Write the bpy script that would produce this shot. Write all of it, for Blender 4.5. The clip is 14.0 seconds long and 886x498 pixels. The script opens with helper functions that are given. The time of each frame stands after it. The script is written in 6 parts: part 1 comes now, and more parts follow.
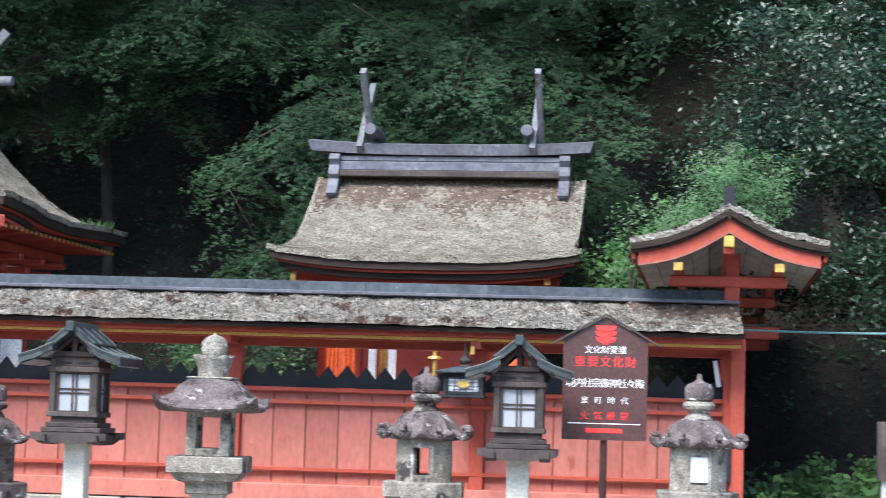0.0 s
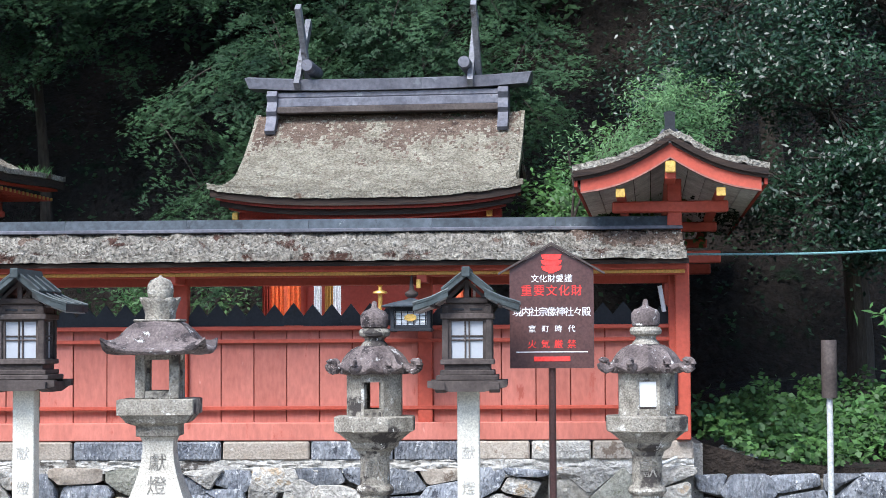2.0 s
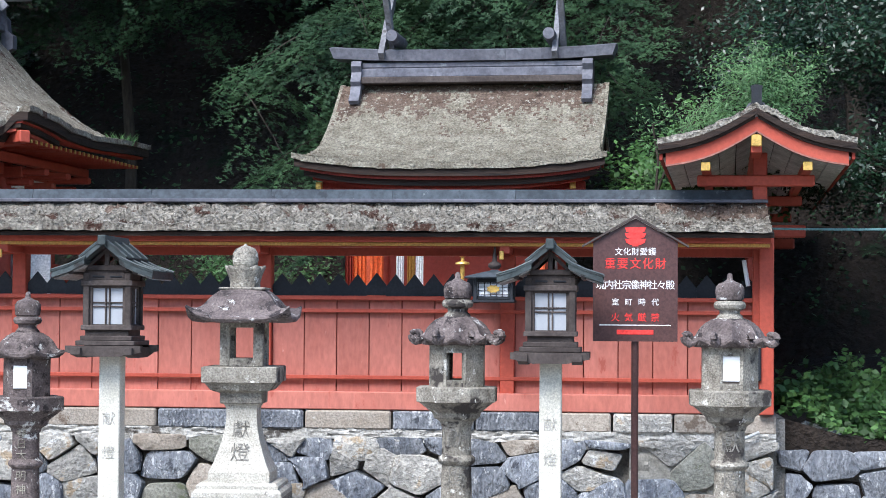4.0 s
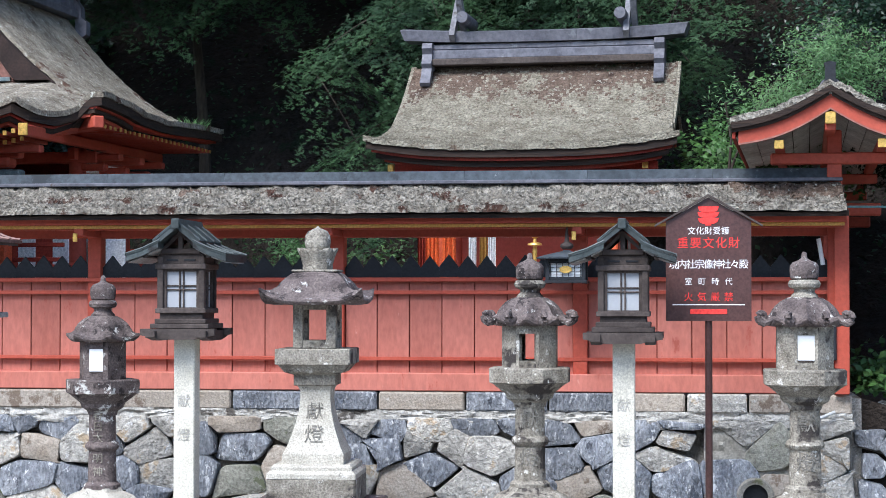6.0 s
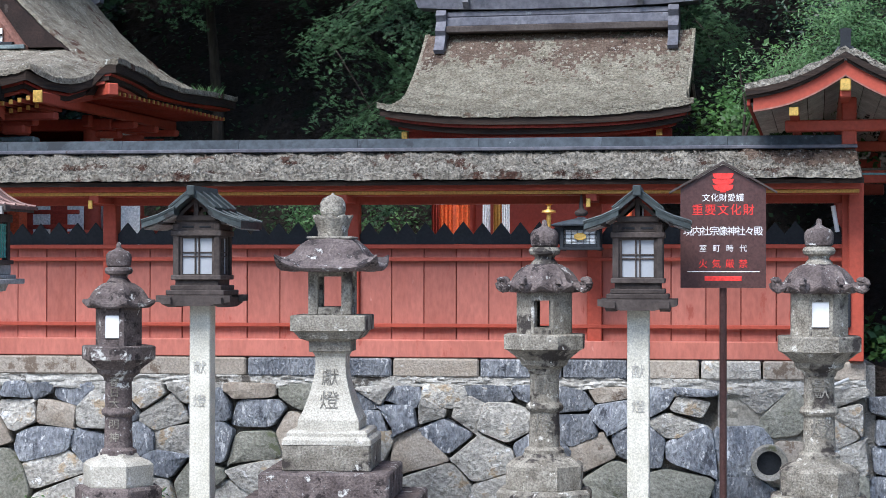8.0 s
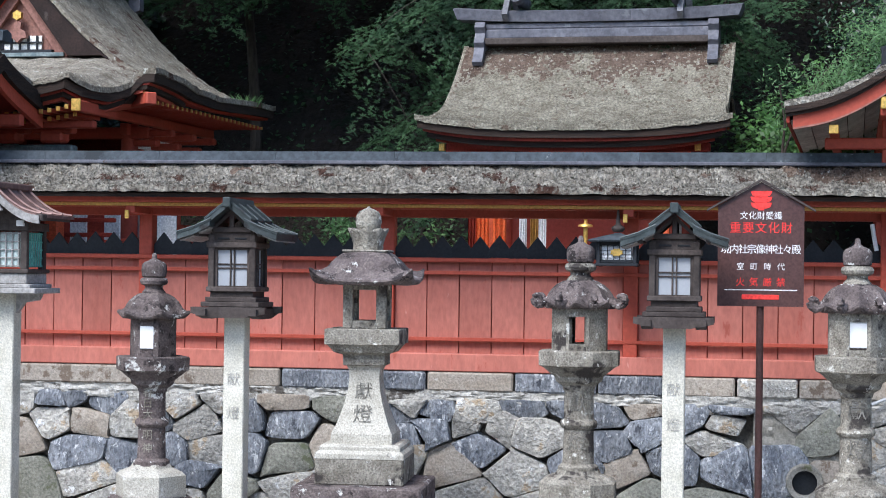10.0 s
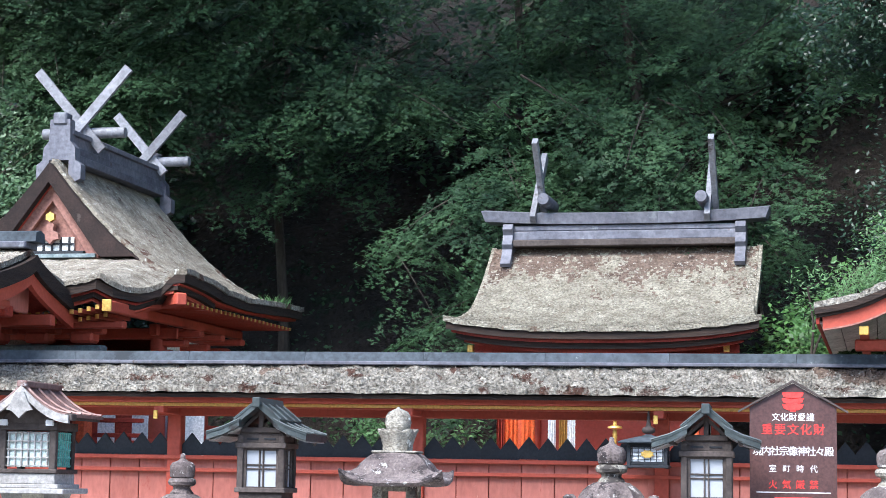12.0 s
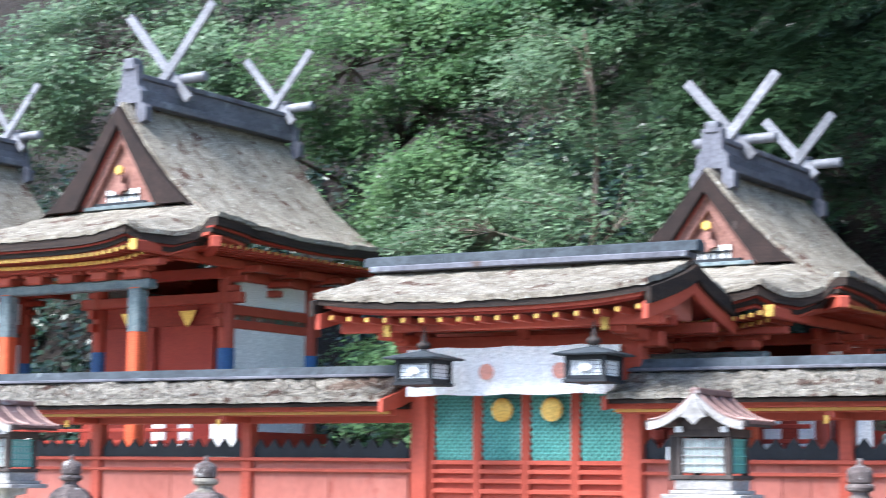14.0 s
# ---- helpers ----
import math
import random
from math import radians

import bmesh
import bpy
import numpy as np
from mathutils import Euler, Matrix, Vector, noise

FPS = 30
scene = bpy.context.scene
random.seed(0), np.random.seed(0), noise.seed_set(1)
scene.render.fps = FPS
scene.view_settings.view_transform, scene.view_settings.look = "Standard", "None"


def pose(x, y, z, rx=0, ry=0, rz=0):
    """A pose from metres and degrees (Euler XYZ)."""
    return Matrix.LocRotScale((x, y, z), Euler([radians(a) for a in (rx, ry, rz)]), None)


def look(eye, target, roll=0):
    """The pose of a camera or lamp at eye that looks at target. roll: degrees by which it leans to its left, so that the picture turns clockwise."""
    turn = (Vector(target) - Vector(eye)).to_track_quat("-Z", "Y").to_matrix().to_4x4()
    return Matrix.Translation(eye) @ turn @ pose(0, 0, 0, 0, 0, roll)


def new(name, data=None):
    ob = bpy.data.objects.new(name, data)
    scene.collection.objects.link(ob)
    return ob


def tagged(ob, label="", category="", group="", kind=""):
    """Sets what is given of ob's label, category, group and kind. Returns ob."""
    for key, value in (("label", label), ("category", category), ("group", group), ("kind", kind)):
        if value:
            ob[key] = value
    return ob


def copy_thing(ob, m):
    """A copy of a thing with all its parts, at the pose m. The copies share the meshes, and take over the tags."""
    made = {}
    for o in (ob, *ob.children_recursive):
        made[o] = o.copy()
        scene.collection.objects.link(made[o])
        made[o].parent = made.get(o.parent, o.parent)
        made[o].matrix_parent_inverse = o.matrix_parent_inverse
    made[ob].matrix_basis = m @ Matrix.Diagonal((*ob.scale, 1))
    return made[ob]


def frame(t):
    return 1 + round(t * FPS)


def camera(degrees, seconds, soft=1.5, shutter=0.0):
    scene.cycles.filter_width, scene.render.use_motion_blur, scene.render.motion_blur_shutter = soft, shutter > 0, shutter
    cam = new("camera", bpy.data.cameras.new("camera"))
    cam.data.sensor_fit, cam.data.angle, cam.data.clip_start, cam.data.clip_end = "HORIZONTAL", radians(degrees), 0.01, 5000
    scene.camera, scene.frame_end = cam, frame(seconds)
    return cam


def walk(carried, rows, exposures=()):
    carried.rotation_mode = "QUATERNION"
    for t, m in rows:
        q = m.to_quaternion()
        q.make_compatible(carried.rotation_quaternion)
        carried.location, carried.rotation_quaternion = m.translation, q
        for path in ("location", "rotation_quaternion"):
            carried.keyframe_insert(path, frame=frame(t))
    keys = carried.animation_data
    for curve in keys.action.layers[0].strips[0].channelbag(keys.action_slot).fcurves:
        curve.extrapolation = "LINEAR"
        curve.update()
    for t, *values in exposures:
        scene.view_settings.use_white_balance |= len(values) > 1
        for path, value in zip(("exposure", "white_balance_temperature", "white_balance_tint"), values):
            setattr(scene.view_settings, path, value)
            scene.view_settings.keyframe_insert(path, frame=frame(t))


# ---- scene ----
cam = camera(26.82, 14.0, soft=0.8, shutter=0.3)
# seconds, x, y, z, pitch, yaw to the right, lean
PATH = [
    (0, 0.108, 0.013, 1.596, 4.91, -4.91, 1.72),
    (0.5, 0.051, -0.015, 1.603, 4.62, -2.16, 1.43),
    (1, 0.051, -0.004, 1.593, 4.06, -3.70, 1.58),
    (1.5, 0.048, 0.002, 1.587, 3.73, -3.22, 0.42),
    (2, 0.066, 0.004, 1.594, 2.89, -2.95, -0.34),
    (2.5, 0.047, 0.002, 1.594, 2.86, -4.19, 0.02),
    (4.8, 0.033, -0.011, 1.597, 1.66, -6.11, 0.23),
    (5, 0.052, 0.006, 1.592, 1.68, -6.54, 0.12),
    (5.5, 0.047, 0.005, 1.588, 1.67, -7.50, 0.01),
    (6, 0.046, -0.001, 1.586, 1.45, -7.65, 0.02),
    (6.5, 0.040, 0.010, 1.580, 1.25, -7.67, -0.03),
    (7, 0.043, 0.021, 1.574, 0.89, -7.87, 0.51),
    (7.2, 0.038, 0.010, 1.561, 0.81, -7.76, 0.17),
    (9.3, 0.022, -0.034, 1.604, 0.20, -8.72, 0.40),
    (9.5, 0.029, 0.001, 1.588, 0.35, -8.95, 0.47),
    (10, 0.029, 0.017, 1.626, 0.67, -9.14, 0.76),
    (10.5, 0.013, 0.014, 1.619, 2.92, -9.29, 1.07),
    (11, 0.020, 0.004, 1.626, 3.96, -9.60, 0.99),
    (11.5, 0.010, 0.002, 1.608, 6.48, -9.65, 0.61),
    (12, -0.007, 0.006, 1.612, 6.90, -9.97, 0.93),
    (12.5, -0.079, -0.010, 1.618, 7.15, -12.87, -0.47),
    (13, -0.112, -0.003, 1.604, 7.46, -18.00, -0.17),
    (13.5, -0.134, 0.025, 1.603, 7.44, -22.59, 0.11),
    (14, -0.205, 0.019, 1.596, 6.89, -29.52, 0.57),
]
walk(cam, [(t, pose(x, y, z, 90 + p, 0, -yaw) @ pose(0, 0, 0, 0, 0, r)) for t, x, y, z, p, yaw, r in PATH],
     exposures=[(0.0, 1.38, 6050, 10), (2.5, 1.22, 6050, 10), (6.5, 0.95, 6050, 10), (9.5, 0.75, 6050, 10), (10.5, 0.93, 6050, 10), (11.5, 1.42, 6050, 10), (12.5, 1.78, 6050, 10), (13.5, 1.98, 6050, 10), (14.0, 1.87, 6050, 10)])

# ---- light: a bright overcast sky, with a broad weak sun ----
world = bpy.data.worlds.new("sky")
scene.world = world
world.use_nodes = True
wn = world.node_tree.nodes
sky = wn.new("ShaderNodeTexSky")
sky.sky_type, sky.sun_disc = "NISHITA", False
sky.sun_elevation, sky.sun_rotation = radians(50), radians(205)
sky.air_density, sky.dust_density = 1.0, 1.0
world.node_tree.links.new(sky.outputs[0], wn["Background"].inputs[0])
wn["Background"].inputs[1].default_value = 0.15
sun_data = bpy.data.lights.new("sun", "SUN")
sun_data.energy, sun_data.angle, sun_data.color = 3.0, radians(30), (1.0, 0.98, 0.95)
sun_ob = new("sun", sun_data)
sun_ob.matrix_world = look((-5.5, -12, 15.7), (0, 0, 0))


# ---- materials ----
def mat(name, a, b, scale=6.0, rough=0.8, metal=0.0, bump=0.2, fine=60.0, spots=None, spot_scale=9.0, spot_at=0.58,
        vary=0.25, stretch=(1, 1, 1), island=False, dist=0.01, leaf=0.0, spec=0.3, grit=(0.62, 1.25)):
    """Two colours mixed by a coarse and a fine noise, stains with a shape of their own, grain in the bump."""
    m = bpy.data.materials.new(name)
    m.use_nodes = True
    nt = m.node_tree
    N, L = nt.nodes, nt.links
    bsdf = N["Principled BSDF"]
    tc, mp = N.new("ShaderNodeTexCoord"), N.new("ShaderNodeMapping")
    oi = N.new("ShaderNodeObjectInfo")
    geo = N.new("ShaderNodeNewGeometry")
    rnd = geo.outputs["Random Per Island"] if island else oi.outputs["Random"]
    mp.inputs["Scale"].default_value = stretch
    L.new(tc.outputs["Object"], mp.inputs["Vector"])
    off = N.new("ShaderNodeVectorMath")
    off.operation = "MULTIPLY_ADD"
    off.inputs[1].default_value = (1, 1, 1)
    L.new(mp.outputs[0], off.inputs[0])
    if not island:
        shift = N.new("ShaderNodeCombineXYZ")
        mul = N.new("ShaderNodeMath")
        mul.operation, mul.inputs[1].default_value = "MULTIPLY", 37.0
        L.new(rnd, mul.inputs[0])
        for k in range(3):
            L.new(mul.outputs[0], shift.inputs[k])
        L.new(shift.outputs[0], off.inputs[2])

    def noise_tex(s, detail=5.0, rgh=0.6):
        n = N.new("ShaderNodeTexNoise")
        n.inputs["Scale"].default_value, n.inputs["Detail"].default_value, n.inputs["Roughness"].default_value = s, detail, rgh
        L.new(off.outputs[0], n.inputs["Vector"])
        return n

    def mix(fac, x, y, kind="MIX"):
        n = N.new("ShaderNodeMix")
        n.data_type, n.blend_type = "RGBA", kind
        for sock, v in ((n.inputs[0], fac), (n.inputs[6], x), (n.inputs[7], y)):
            if isinstance(v, (int, float)):
                sock.default_value = v
            elif isinstance(v, tuple):
                sock.default_value = (*v, 1)
            else:
                L.new(v, sock)
        return n.outputs[2]

    def ramp(src, lo, hi):
        n = N.new("ShaderNodeMapRange")
        n.inputs[1].default_value, n.inputs[2].default_value = lo, hi
        L.new(src, n.inputs[0])
        return n.outputs[0]

    big, small = noise_tex(scale), noise_tex(fine, 4.0)
    col = mix(ramp(big.outputs[0], 0.32, 0.68), a, b)
    grain = mix(ramp(small.outputs[0], 0.33, 0.67), (grit[0],) * 3, (grit[1],) * 3)
    col = mix(0.8, col, grain, "MULTIPLY")
    for k, (spot, where) in enumerate(zip(spots or (), spot_at if isinstance(spot_at, tuple) else (spot_at,) * 9)):
        n = noise_tex(spot_scale[k] if isinstance(spot_scale, tuple) else spot_scale * (1 + 0.7 * k), 8.0, 0.7)
        col = mix(ramp(n.outputs[0], where, where + 0.05), col, spot)
    if vary:
        v = N.new("ShaderNodeMapRange")
        v.inputs[3].default_value, v.inputs[4].default_value = 1 - vary, 1 + vary
        L.new(rnd, v.inputs[0])
        hsv = N.new("ShaderNodeHueSaturation")
        L.new(v.outputs[0], hsv.inputs["Value"])
        L.new(col, hsv.inputs["Color"])
        col = hsv.outputs[0]
    L.new(col, bsdf.inputs["Base Color"])
    bsdf.inputs["Roughness"].default_value, bsdf.inputs["Metallic"].default_value = rough, metal
    bsdf.inputs["Specular IOR Level"].default_value = spec
    if bump:
        bp = N.new("ShaderNodeBump")
        bp.inputs["Strength"].default_value, bp.inputs["Distance"].default_value = bump, dist
        add = N.new("ShaderNodeMath")
        add.operation = "ADD"
        L.new(big.outputs[0], add.inputs[0])
        L.new(small.outputs[0], add.inputs[1])
        L.new(add.outputs[0], bp.inputs["Height"])
        L.new(bp.outputs[0], bsdf.inputs["Normal"])
    if leaf:
        tr, ms = N.new("ShaderNodeBsdfTranslucent"), N.new("ShaderNodeMixShader")
        L.new(col, tr.inputs[0])
        ms.inputs[0].default_value = leaf
        L.new(bsdf.outputs[0], ms.inputs[1])
        L.new(tr.outputs[0], ms.inputs[2])
        L.new(ms.outputs[0], N["Material Output"].inputs[0])
    return m


RED = mat("vermilion_paint", (0.37, 0.062, 0.036), (0.43, 0.082, 0.05), 3, 0.6, bump=0.12, fine=35, vary=0.06, grit=(0.8, 1.1))
REDOLD = mat("faded_vermilion", (0.39, 0.122, 0.090), (0.48, 0.167, 0.128), 2.2, 0.7, bump=0.15, fine=40, stretch=(1, 1, 0.35),
             spots=((0.33, 0.085, 0.06), (0.56, 0.26, 0.21)), spot_scale=5, spot_at=(0.60, 0.66), vary=0.08, grit=(0.8, 1.1))
REDDARK = mat("dull_vermilion", (0.26, 0.03, 0.018), (0.34, 0.045, 0.025), 3, 0.65, bump=0.1, vary=0.1)
BLACK = mat("black_paint", (0.012, 0.014, 0.018), (0.022, 0.025, 0.03), 4, 0.55, bump=0.1, vary=0.15)
GOLD = mat("gilt_metal", (0.62, 0.38, 0.09), (0.74, 0.48, 0.14), 8, 0.42, 0.7, bump=0.1, vary=0.12)
OCHRE = mat("ochre_paint", (0.42, 0.22, 0.05), (0.5, 0.28, 0.07), 5, 0.6, bump=0.1, vary=0.1)
COPPER = mat("grey_copper_sheet", (0.085, 0.085, 0.105), (0.16, 0.16, 0.185), 2.5, 0.6, 0.1, bump=0.08, fine=25,
             spots=((0.20, 0.21, 0.23), (0.085, 0.06, 0.055)), spot_scale=3, spot_at=(0.60, 0.63), vary=0.14, spec=0.3)
FORK = mat("silver_grey_copper", (0.15, 0.15, 0.165), (0.25, 0.25, 0.27), 4, 0.55, 0.1, bump=0.1, fine=30, spots=((0.09, 0.08, 0.08),), spot_scale=4, spot_at=0.6, vary=0.2)
FAINT = mat("faint_worn_letters", (0.36, 0.35, 0.31), (0.50, 0.48, 0.44), 30, 0.9, vary=0)
BARGE = mat("dark_brown_bark_layers", (0.012, 0.007, 0.006), (0.028, 0.016, 0.013), 5, 0.85, bump=0.5, fine=50, spots=((0.055, 0.042, 0.036),), spot_scale=6, spot_at=0.63, vary=0.1)
PINKWOOD = mat("faded_brown_red_paint", (0.20, 0.088, 0.068), (0.28, 0.14, 0.112), 6, 0.7, bump=0.2, fine=40, vary=0.05)
RIDGE = mat("dark_slate_copper", (0.034, 0.042, 0.050), (0.070, 0.082, 0.094), 3, 0.75, 0.0, bump=0.08, fine=25,
            spots=((0.03, 0.035, 0.04), (0.16, 0.18, 0.185)), spot_scale=4, spot_at=(0.6, 0.64), vary=0.12, spec=0.15)
VERDIGRIS = mat("dark_copper_sheet", (0.036, 0.045, 0.046), (0.075, 0.09, 0.09), 6, 0.5, 0.2, bump=0.15, fine=40,
                spots=((0.025, 0.024, 0.023), (0.17, 0.22, 0.20)), spot_scale=5, spot_at=(0.58, 0.65))
MOSS = mat("mossy_thatch", (0.20, 0.178, 0.148), (0.43, 0.395, 0.335), 9, 0.95, bump=1.0, fine=45, dist=0.06,
           spots=((0.09, 0.05, 0.038), (0.60, 0.58, 0.53)), spot_scale=(4, 16), spot_at=(0.57, 0.63), vary=0, spec=0.1, grit=(0.3, 1.5))
BARK = mat("cypress_bark_thatch", (0.19, 0.163, 0.128), (0.395, 0.355, 0.29), 6, 0.95, bump=1.0, fine=60, dist=0.03,
           spots=((0.11, 0.065, 0.05), (0.60, 0.59, 0.53)), spot_scale=(3.5, 24), spot_at=(0.57, 0.59), vary=0, spec=0.1, grit=(0.35, 1.5))
PALEMOSS = mat("pale_moss_thatch", (0.215, 0.19, 0.147), (0.37, 0.34, 0.27), 7, 0.95, bump=1.0, fine=50, dist=0.04,
               spots=((0.15, 0.108, 0.08), (0.58, 0.56, 0.49)), spot_scale=(6, 34), spot_at=(0.60, 0.62), vary=0, spec=0.1, grit=(0.35, 1.5))
BROWNBARK = mat("bare_brown_bark", (0.11, 0.075, 0.058), (0.20, 0.15, 0.118), 8, 0.95, bump=1.0, fine=50, dist=0.03,
                spots=((0.06, 0.04, 0.033), (0.40, 0.38, 0.33)), spot_scale=(6, 26), spot_at=(0.60, 0.58), vary=0, spec=0.1, grit=(0.45, 1.4))
EAVE = mat("dark_bark_edge", (0.014, 0.010, 0.009), (0.045, 0.028, 0.02), 7, 0.85, bump=0.6, fine=50, stretch=(0.3, 0.3, 6), vary=0.1)
STONE = mat("lichened_granite", (0.17, 0.150, 0.122), (0.37, 0.343, 0.288), 9, 0.9, bump=0.8, fine=80, dist=0.015,
            spots=((0.055, 0.047, 0.043), (0.64, 0.62, 0.57)), spot_scale=(5, 11), spot_at=(0.55, 0.60), vary=0.12, grit=(0.4, 1.4))
STONEDARK = mat("dark_weathered_stone", (0.080, 0.062, 0.060), (0.19, 0.155, 0.145), 8, 0.9, bump=0.8, fine=70, dist=0.015,
                spots=((0.034, 0.027, 0.027), (0.58, 0.57, 0.54), (0.60, 0.59, 0.57)), spot_scale=(7, 9, 26), spot_at=(0.55, 0.59, 0.64), vary=0.1, grit=(0.5, 1.35))
STONELIGHT = mat("pale_granite", (0.38, 0.355, 0.30), (0.56, 0.53, 0.46), 5, 0.85, bump=0.5, fine=100, dist=0.008,
                 spots=((0.09, 0.08, 0.075), (0.70, 0.69, 0.66)), spot_scale=(8, 10), spot_at=(0.61, 0.61), vary=0.06, grit=(0.5, 1.25))
POSTSTONE = mat("white_granite_post", (0.57, 0.54, 0.45), (0.73, 0.70, 0.61), 7, 0.85, bump=0.5, fine=90, dist=0.006,
                spots=((0.40, 0.34, 0.24), (0.44, 0.43, 0.39)), spot_scale=(9, 30), spot_at=(0.63, 0.63), vary=0.04, grit=(0.6, 1.15))
SOFFIT = mat("stained_white_paint", (0.40, 0.39, 0.36), (0.62, 0.61, 0.58), 3, 0.8, bump=0.1, fine=30, spots=((0.22, 0.21, 0.18),), spot_scale=4, spot_at=0.62, vary=0.08)
INK = mat("carved_dark_letters", (0.10, 0.092, 0.08), (0.26, 0.245, 0.215), 30, 0.9, vary=0)
WOOD = mat("weathered_dark_wood", (0.036, 0.027, 0.024), (0.085, 0.068, 0.061), 5, 0.75, bump=0.4, fine=45, stretch=(1, 1, 1), dist=0.006,
           spots=((0.17, 0.155, 0.145),), spot_scale=5, spot_at=0.66, vary=0.15)
PAPER = mat("white_paper", (0.76, 0.77, 0.78), (0.82, 0.83, 0.84), 3, 0.8, bump=0.02, vary=0.03, grit=(0.95, 1.03))
PANE = mat("grey_white_paper", (0.30, 0.315, 0.345), (0.36, 0.375, 0.40), 3, 0.7, bump=0.0, vary=0.05, grit=(0.95, 1.03))
POSTORANGE = mat("orange_red_paint", (0.52, 0.085, 0.03), (0.6, 0.11, 0.04), 3, 0.6, bump=0.1, vary=0.06)
PLASTER = mat("white_plaster", (0.72, 0.71, 0.68), (0.82, 0.81, 0.78), 2, 0.85, bump=0.1, vary=0.04)
CLOTH = mat("white_cloth", (0.84, 0.84, 0.85), (0.9, 0.9, 0.9), 3, 0.9, bump=0.1, vary=0)
ORANGE = mat("orange_cloth", (0.72, 0.13, 0.03), (0.8, 0.17, 0.05), 3, 0.8, bump=0.1, vary=0.08)
GREENRED = mat("green_and_red_paint", (0.05, 0.13, 0.10), (0.30, 0.05, 0.03), 9, 0.6, bump=0.1, fine=20, spots=((0.55, 0.53, 0.48),), spot_scale=7, spot_at=0.58, vary=0.1)
CREST = mat("faded_red_print", (0.70, 0.28, 0.20), (0.78, 0.40, 0.32), 12, 0.9, bump=0, vary=0)
TEAL = mat("turquoise_paint", (0.10, 0.36, 0.31), (0.17, 0.48, 0.42), 6, 0.6, bump=0.1, vary=0.08)
TEALDARK = mat("dark_green_backing", (0.02, 0.075, 0.07), (0.035, 0.11, 0.10), 4, 0.7, bump=0.1, vary=0)
GLASSBACK = mat("pale_green_paper", (0.42, 0.5, 0.48), (0.5, 0.58, 0.55), 3, 0.5, bump=0, vary=0)
BLUE = mat("blue_paint", (0.03, 0.09, 0.24), (0.05, 0.14, 0.3), 6, 0.6, bump=0.1, vary=0.2)
SLATE = mat("painted_slate_blue", (0.08, 0.115, 0.125), (0.20, 0.235, 0.235), 14, 0.65, bump=0.1, vary=0.2)
SIGN = mat("brown_sign_enamel", (0.075, 0.035, 0.032), (0.085, 0.042, 0.038), 3, 0.35, bump=0.02, vary=0, spec=0.5)
SIGNRED = mat("red_letters", (0.78, 0.045, 0.04), (0.82, 0.06, 0.05), 3, 0.5, bump=0, vary=0)
SIGNWHITE = mat("white_letters", (0.8, 0.8, 0.8), (0.84, 0.84, 0.84), 3, 0.5, bump=0, vary=0)
RUBBLE = mat("rubble_stone", (0.27, 0.26, 0.24), (0.54, 0.515, 0.465), 5, 0.88, bump=0.9, fine=38, dist=0.03,
             spots=((0.38, 0.30, 0.21), (0.66, 0.66, 0.66)), spot_scale=5, spot_at=(0.57, 0.59), vary=0.22, grit=(0.5, 1.35))
BLUESTONE = mat("blue_grey_stone", (0.135, 0.148, 0.175), (0.31, 0.325, 0.35), 6, 0.85, bump=1.0, fine=38, dist=0.03,
                spots=((0.07, 0.075, 0.09), (0.56, 0.57, 0.59)), spot_scale=(7, 13), spot_at=(0.60, 0.57), vary=0.30, grit=(0.5, 1.4), stretch=(1.5, 1, 0.75))
TANSTONE = mat("tan_stone", (0.27, 0.225, 0.18), (0.40, 0.36, 0.31), 5, 0.88, bump=0.6, fine=60, dist=0.015,
               spots=((0.17, 0.13, 0.10), (0.5, 0.48, 0.45)), spot_scale=5, spot_at=(0.58, 0.64), vary=0.15)
MOSSSTONE = mat("greenish_stone", (0.19, 0.19, 0.155), (0.31, 0.305, 0.26), 4, 0.9, bump=0.7, fine=50, dist=0.02,
                spots=((0.12, 0.13, 0.08), (0.46, 0.45, 0.41)), spot_scale=5, spot_at=(0.58, 0.62), vary=0.15, grit=(0.5, 1.3))
MORTAR = mat("pale_mortar", (0.36, 0.345, 0.315), (0.56, 0.545, 0.51), 6, 0.95, bump=0.9, fine=35, dist=0.03,
             spots=((0.10, 0.09, 0.08),), spot_scale=3, spot_at=0.58, vary=0)
JOINT = mat("earth_joint", (0.07, 0.062, 0.052), (0.27, 0.25, 0.215), 5, 0.95, bump=0.8, vary=0)
# soil colour taken near black, with the canopy's shade put into it
SOIL = mat("forest_soil_in_shade", (0.012, 0.009, 0.007), (0.031, 0.023, 0.018), 1.5, 0.95, bump=0.8, fine=14, dist=0.1,
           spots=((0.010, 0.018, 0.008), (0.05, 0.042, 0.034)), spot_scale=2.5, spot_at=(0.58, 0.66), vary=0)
GRAVEL = mat("pale_gravel", (0.26, 0.245, 0.22), (0.38, 0.365, 0.335), 3, 0.95, bump=0.8, fine=70, dist=0.02,
             spots=((0.12, 0.11, 0.10),), spot_scale=40, spot_at=0.6, vary=0)
TRUNK = mat("tree_bark", (0.028, 0.022, 0.018), (0.075, 0.06, 0.048), 5, 0.95, bump=0.8, fine=30, stretch=(1, 1, 0.25), dist=0.03, vary=0.2)
PALETRUNK = mat("pale_bark", (0.16, 0.12, 0.095), (0.27, 0.22, 0.18), 5, 0.9, bump=0.6, fine=30, vary=0.1)
MAPLE = mat("maple_leaves", (0.014, 0.035, 0.019), (0.066, 0.128, 0.056), 1.3, 0.55, bump=0, fine=4, vary=0.22, island=True, leaf=0.3, spec=0.2)
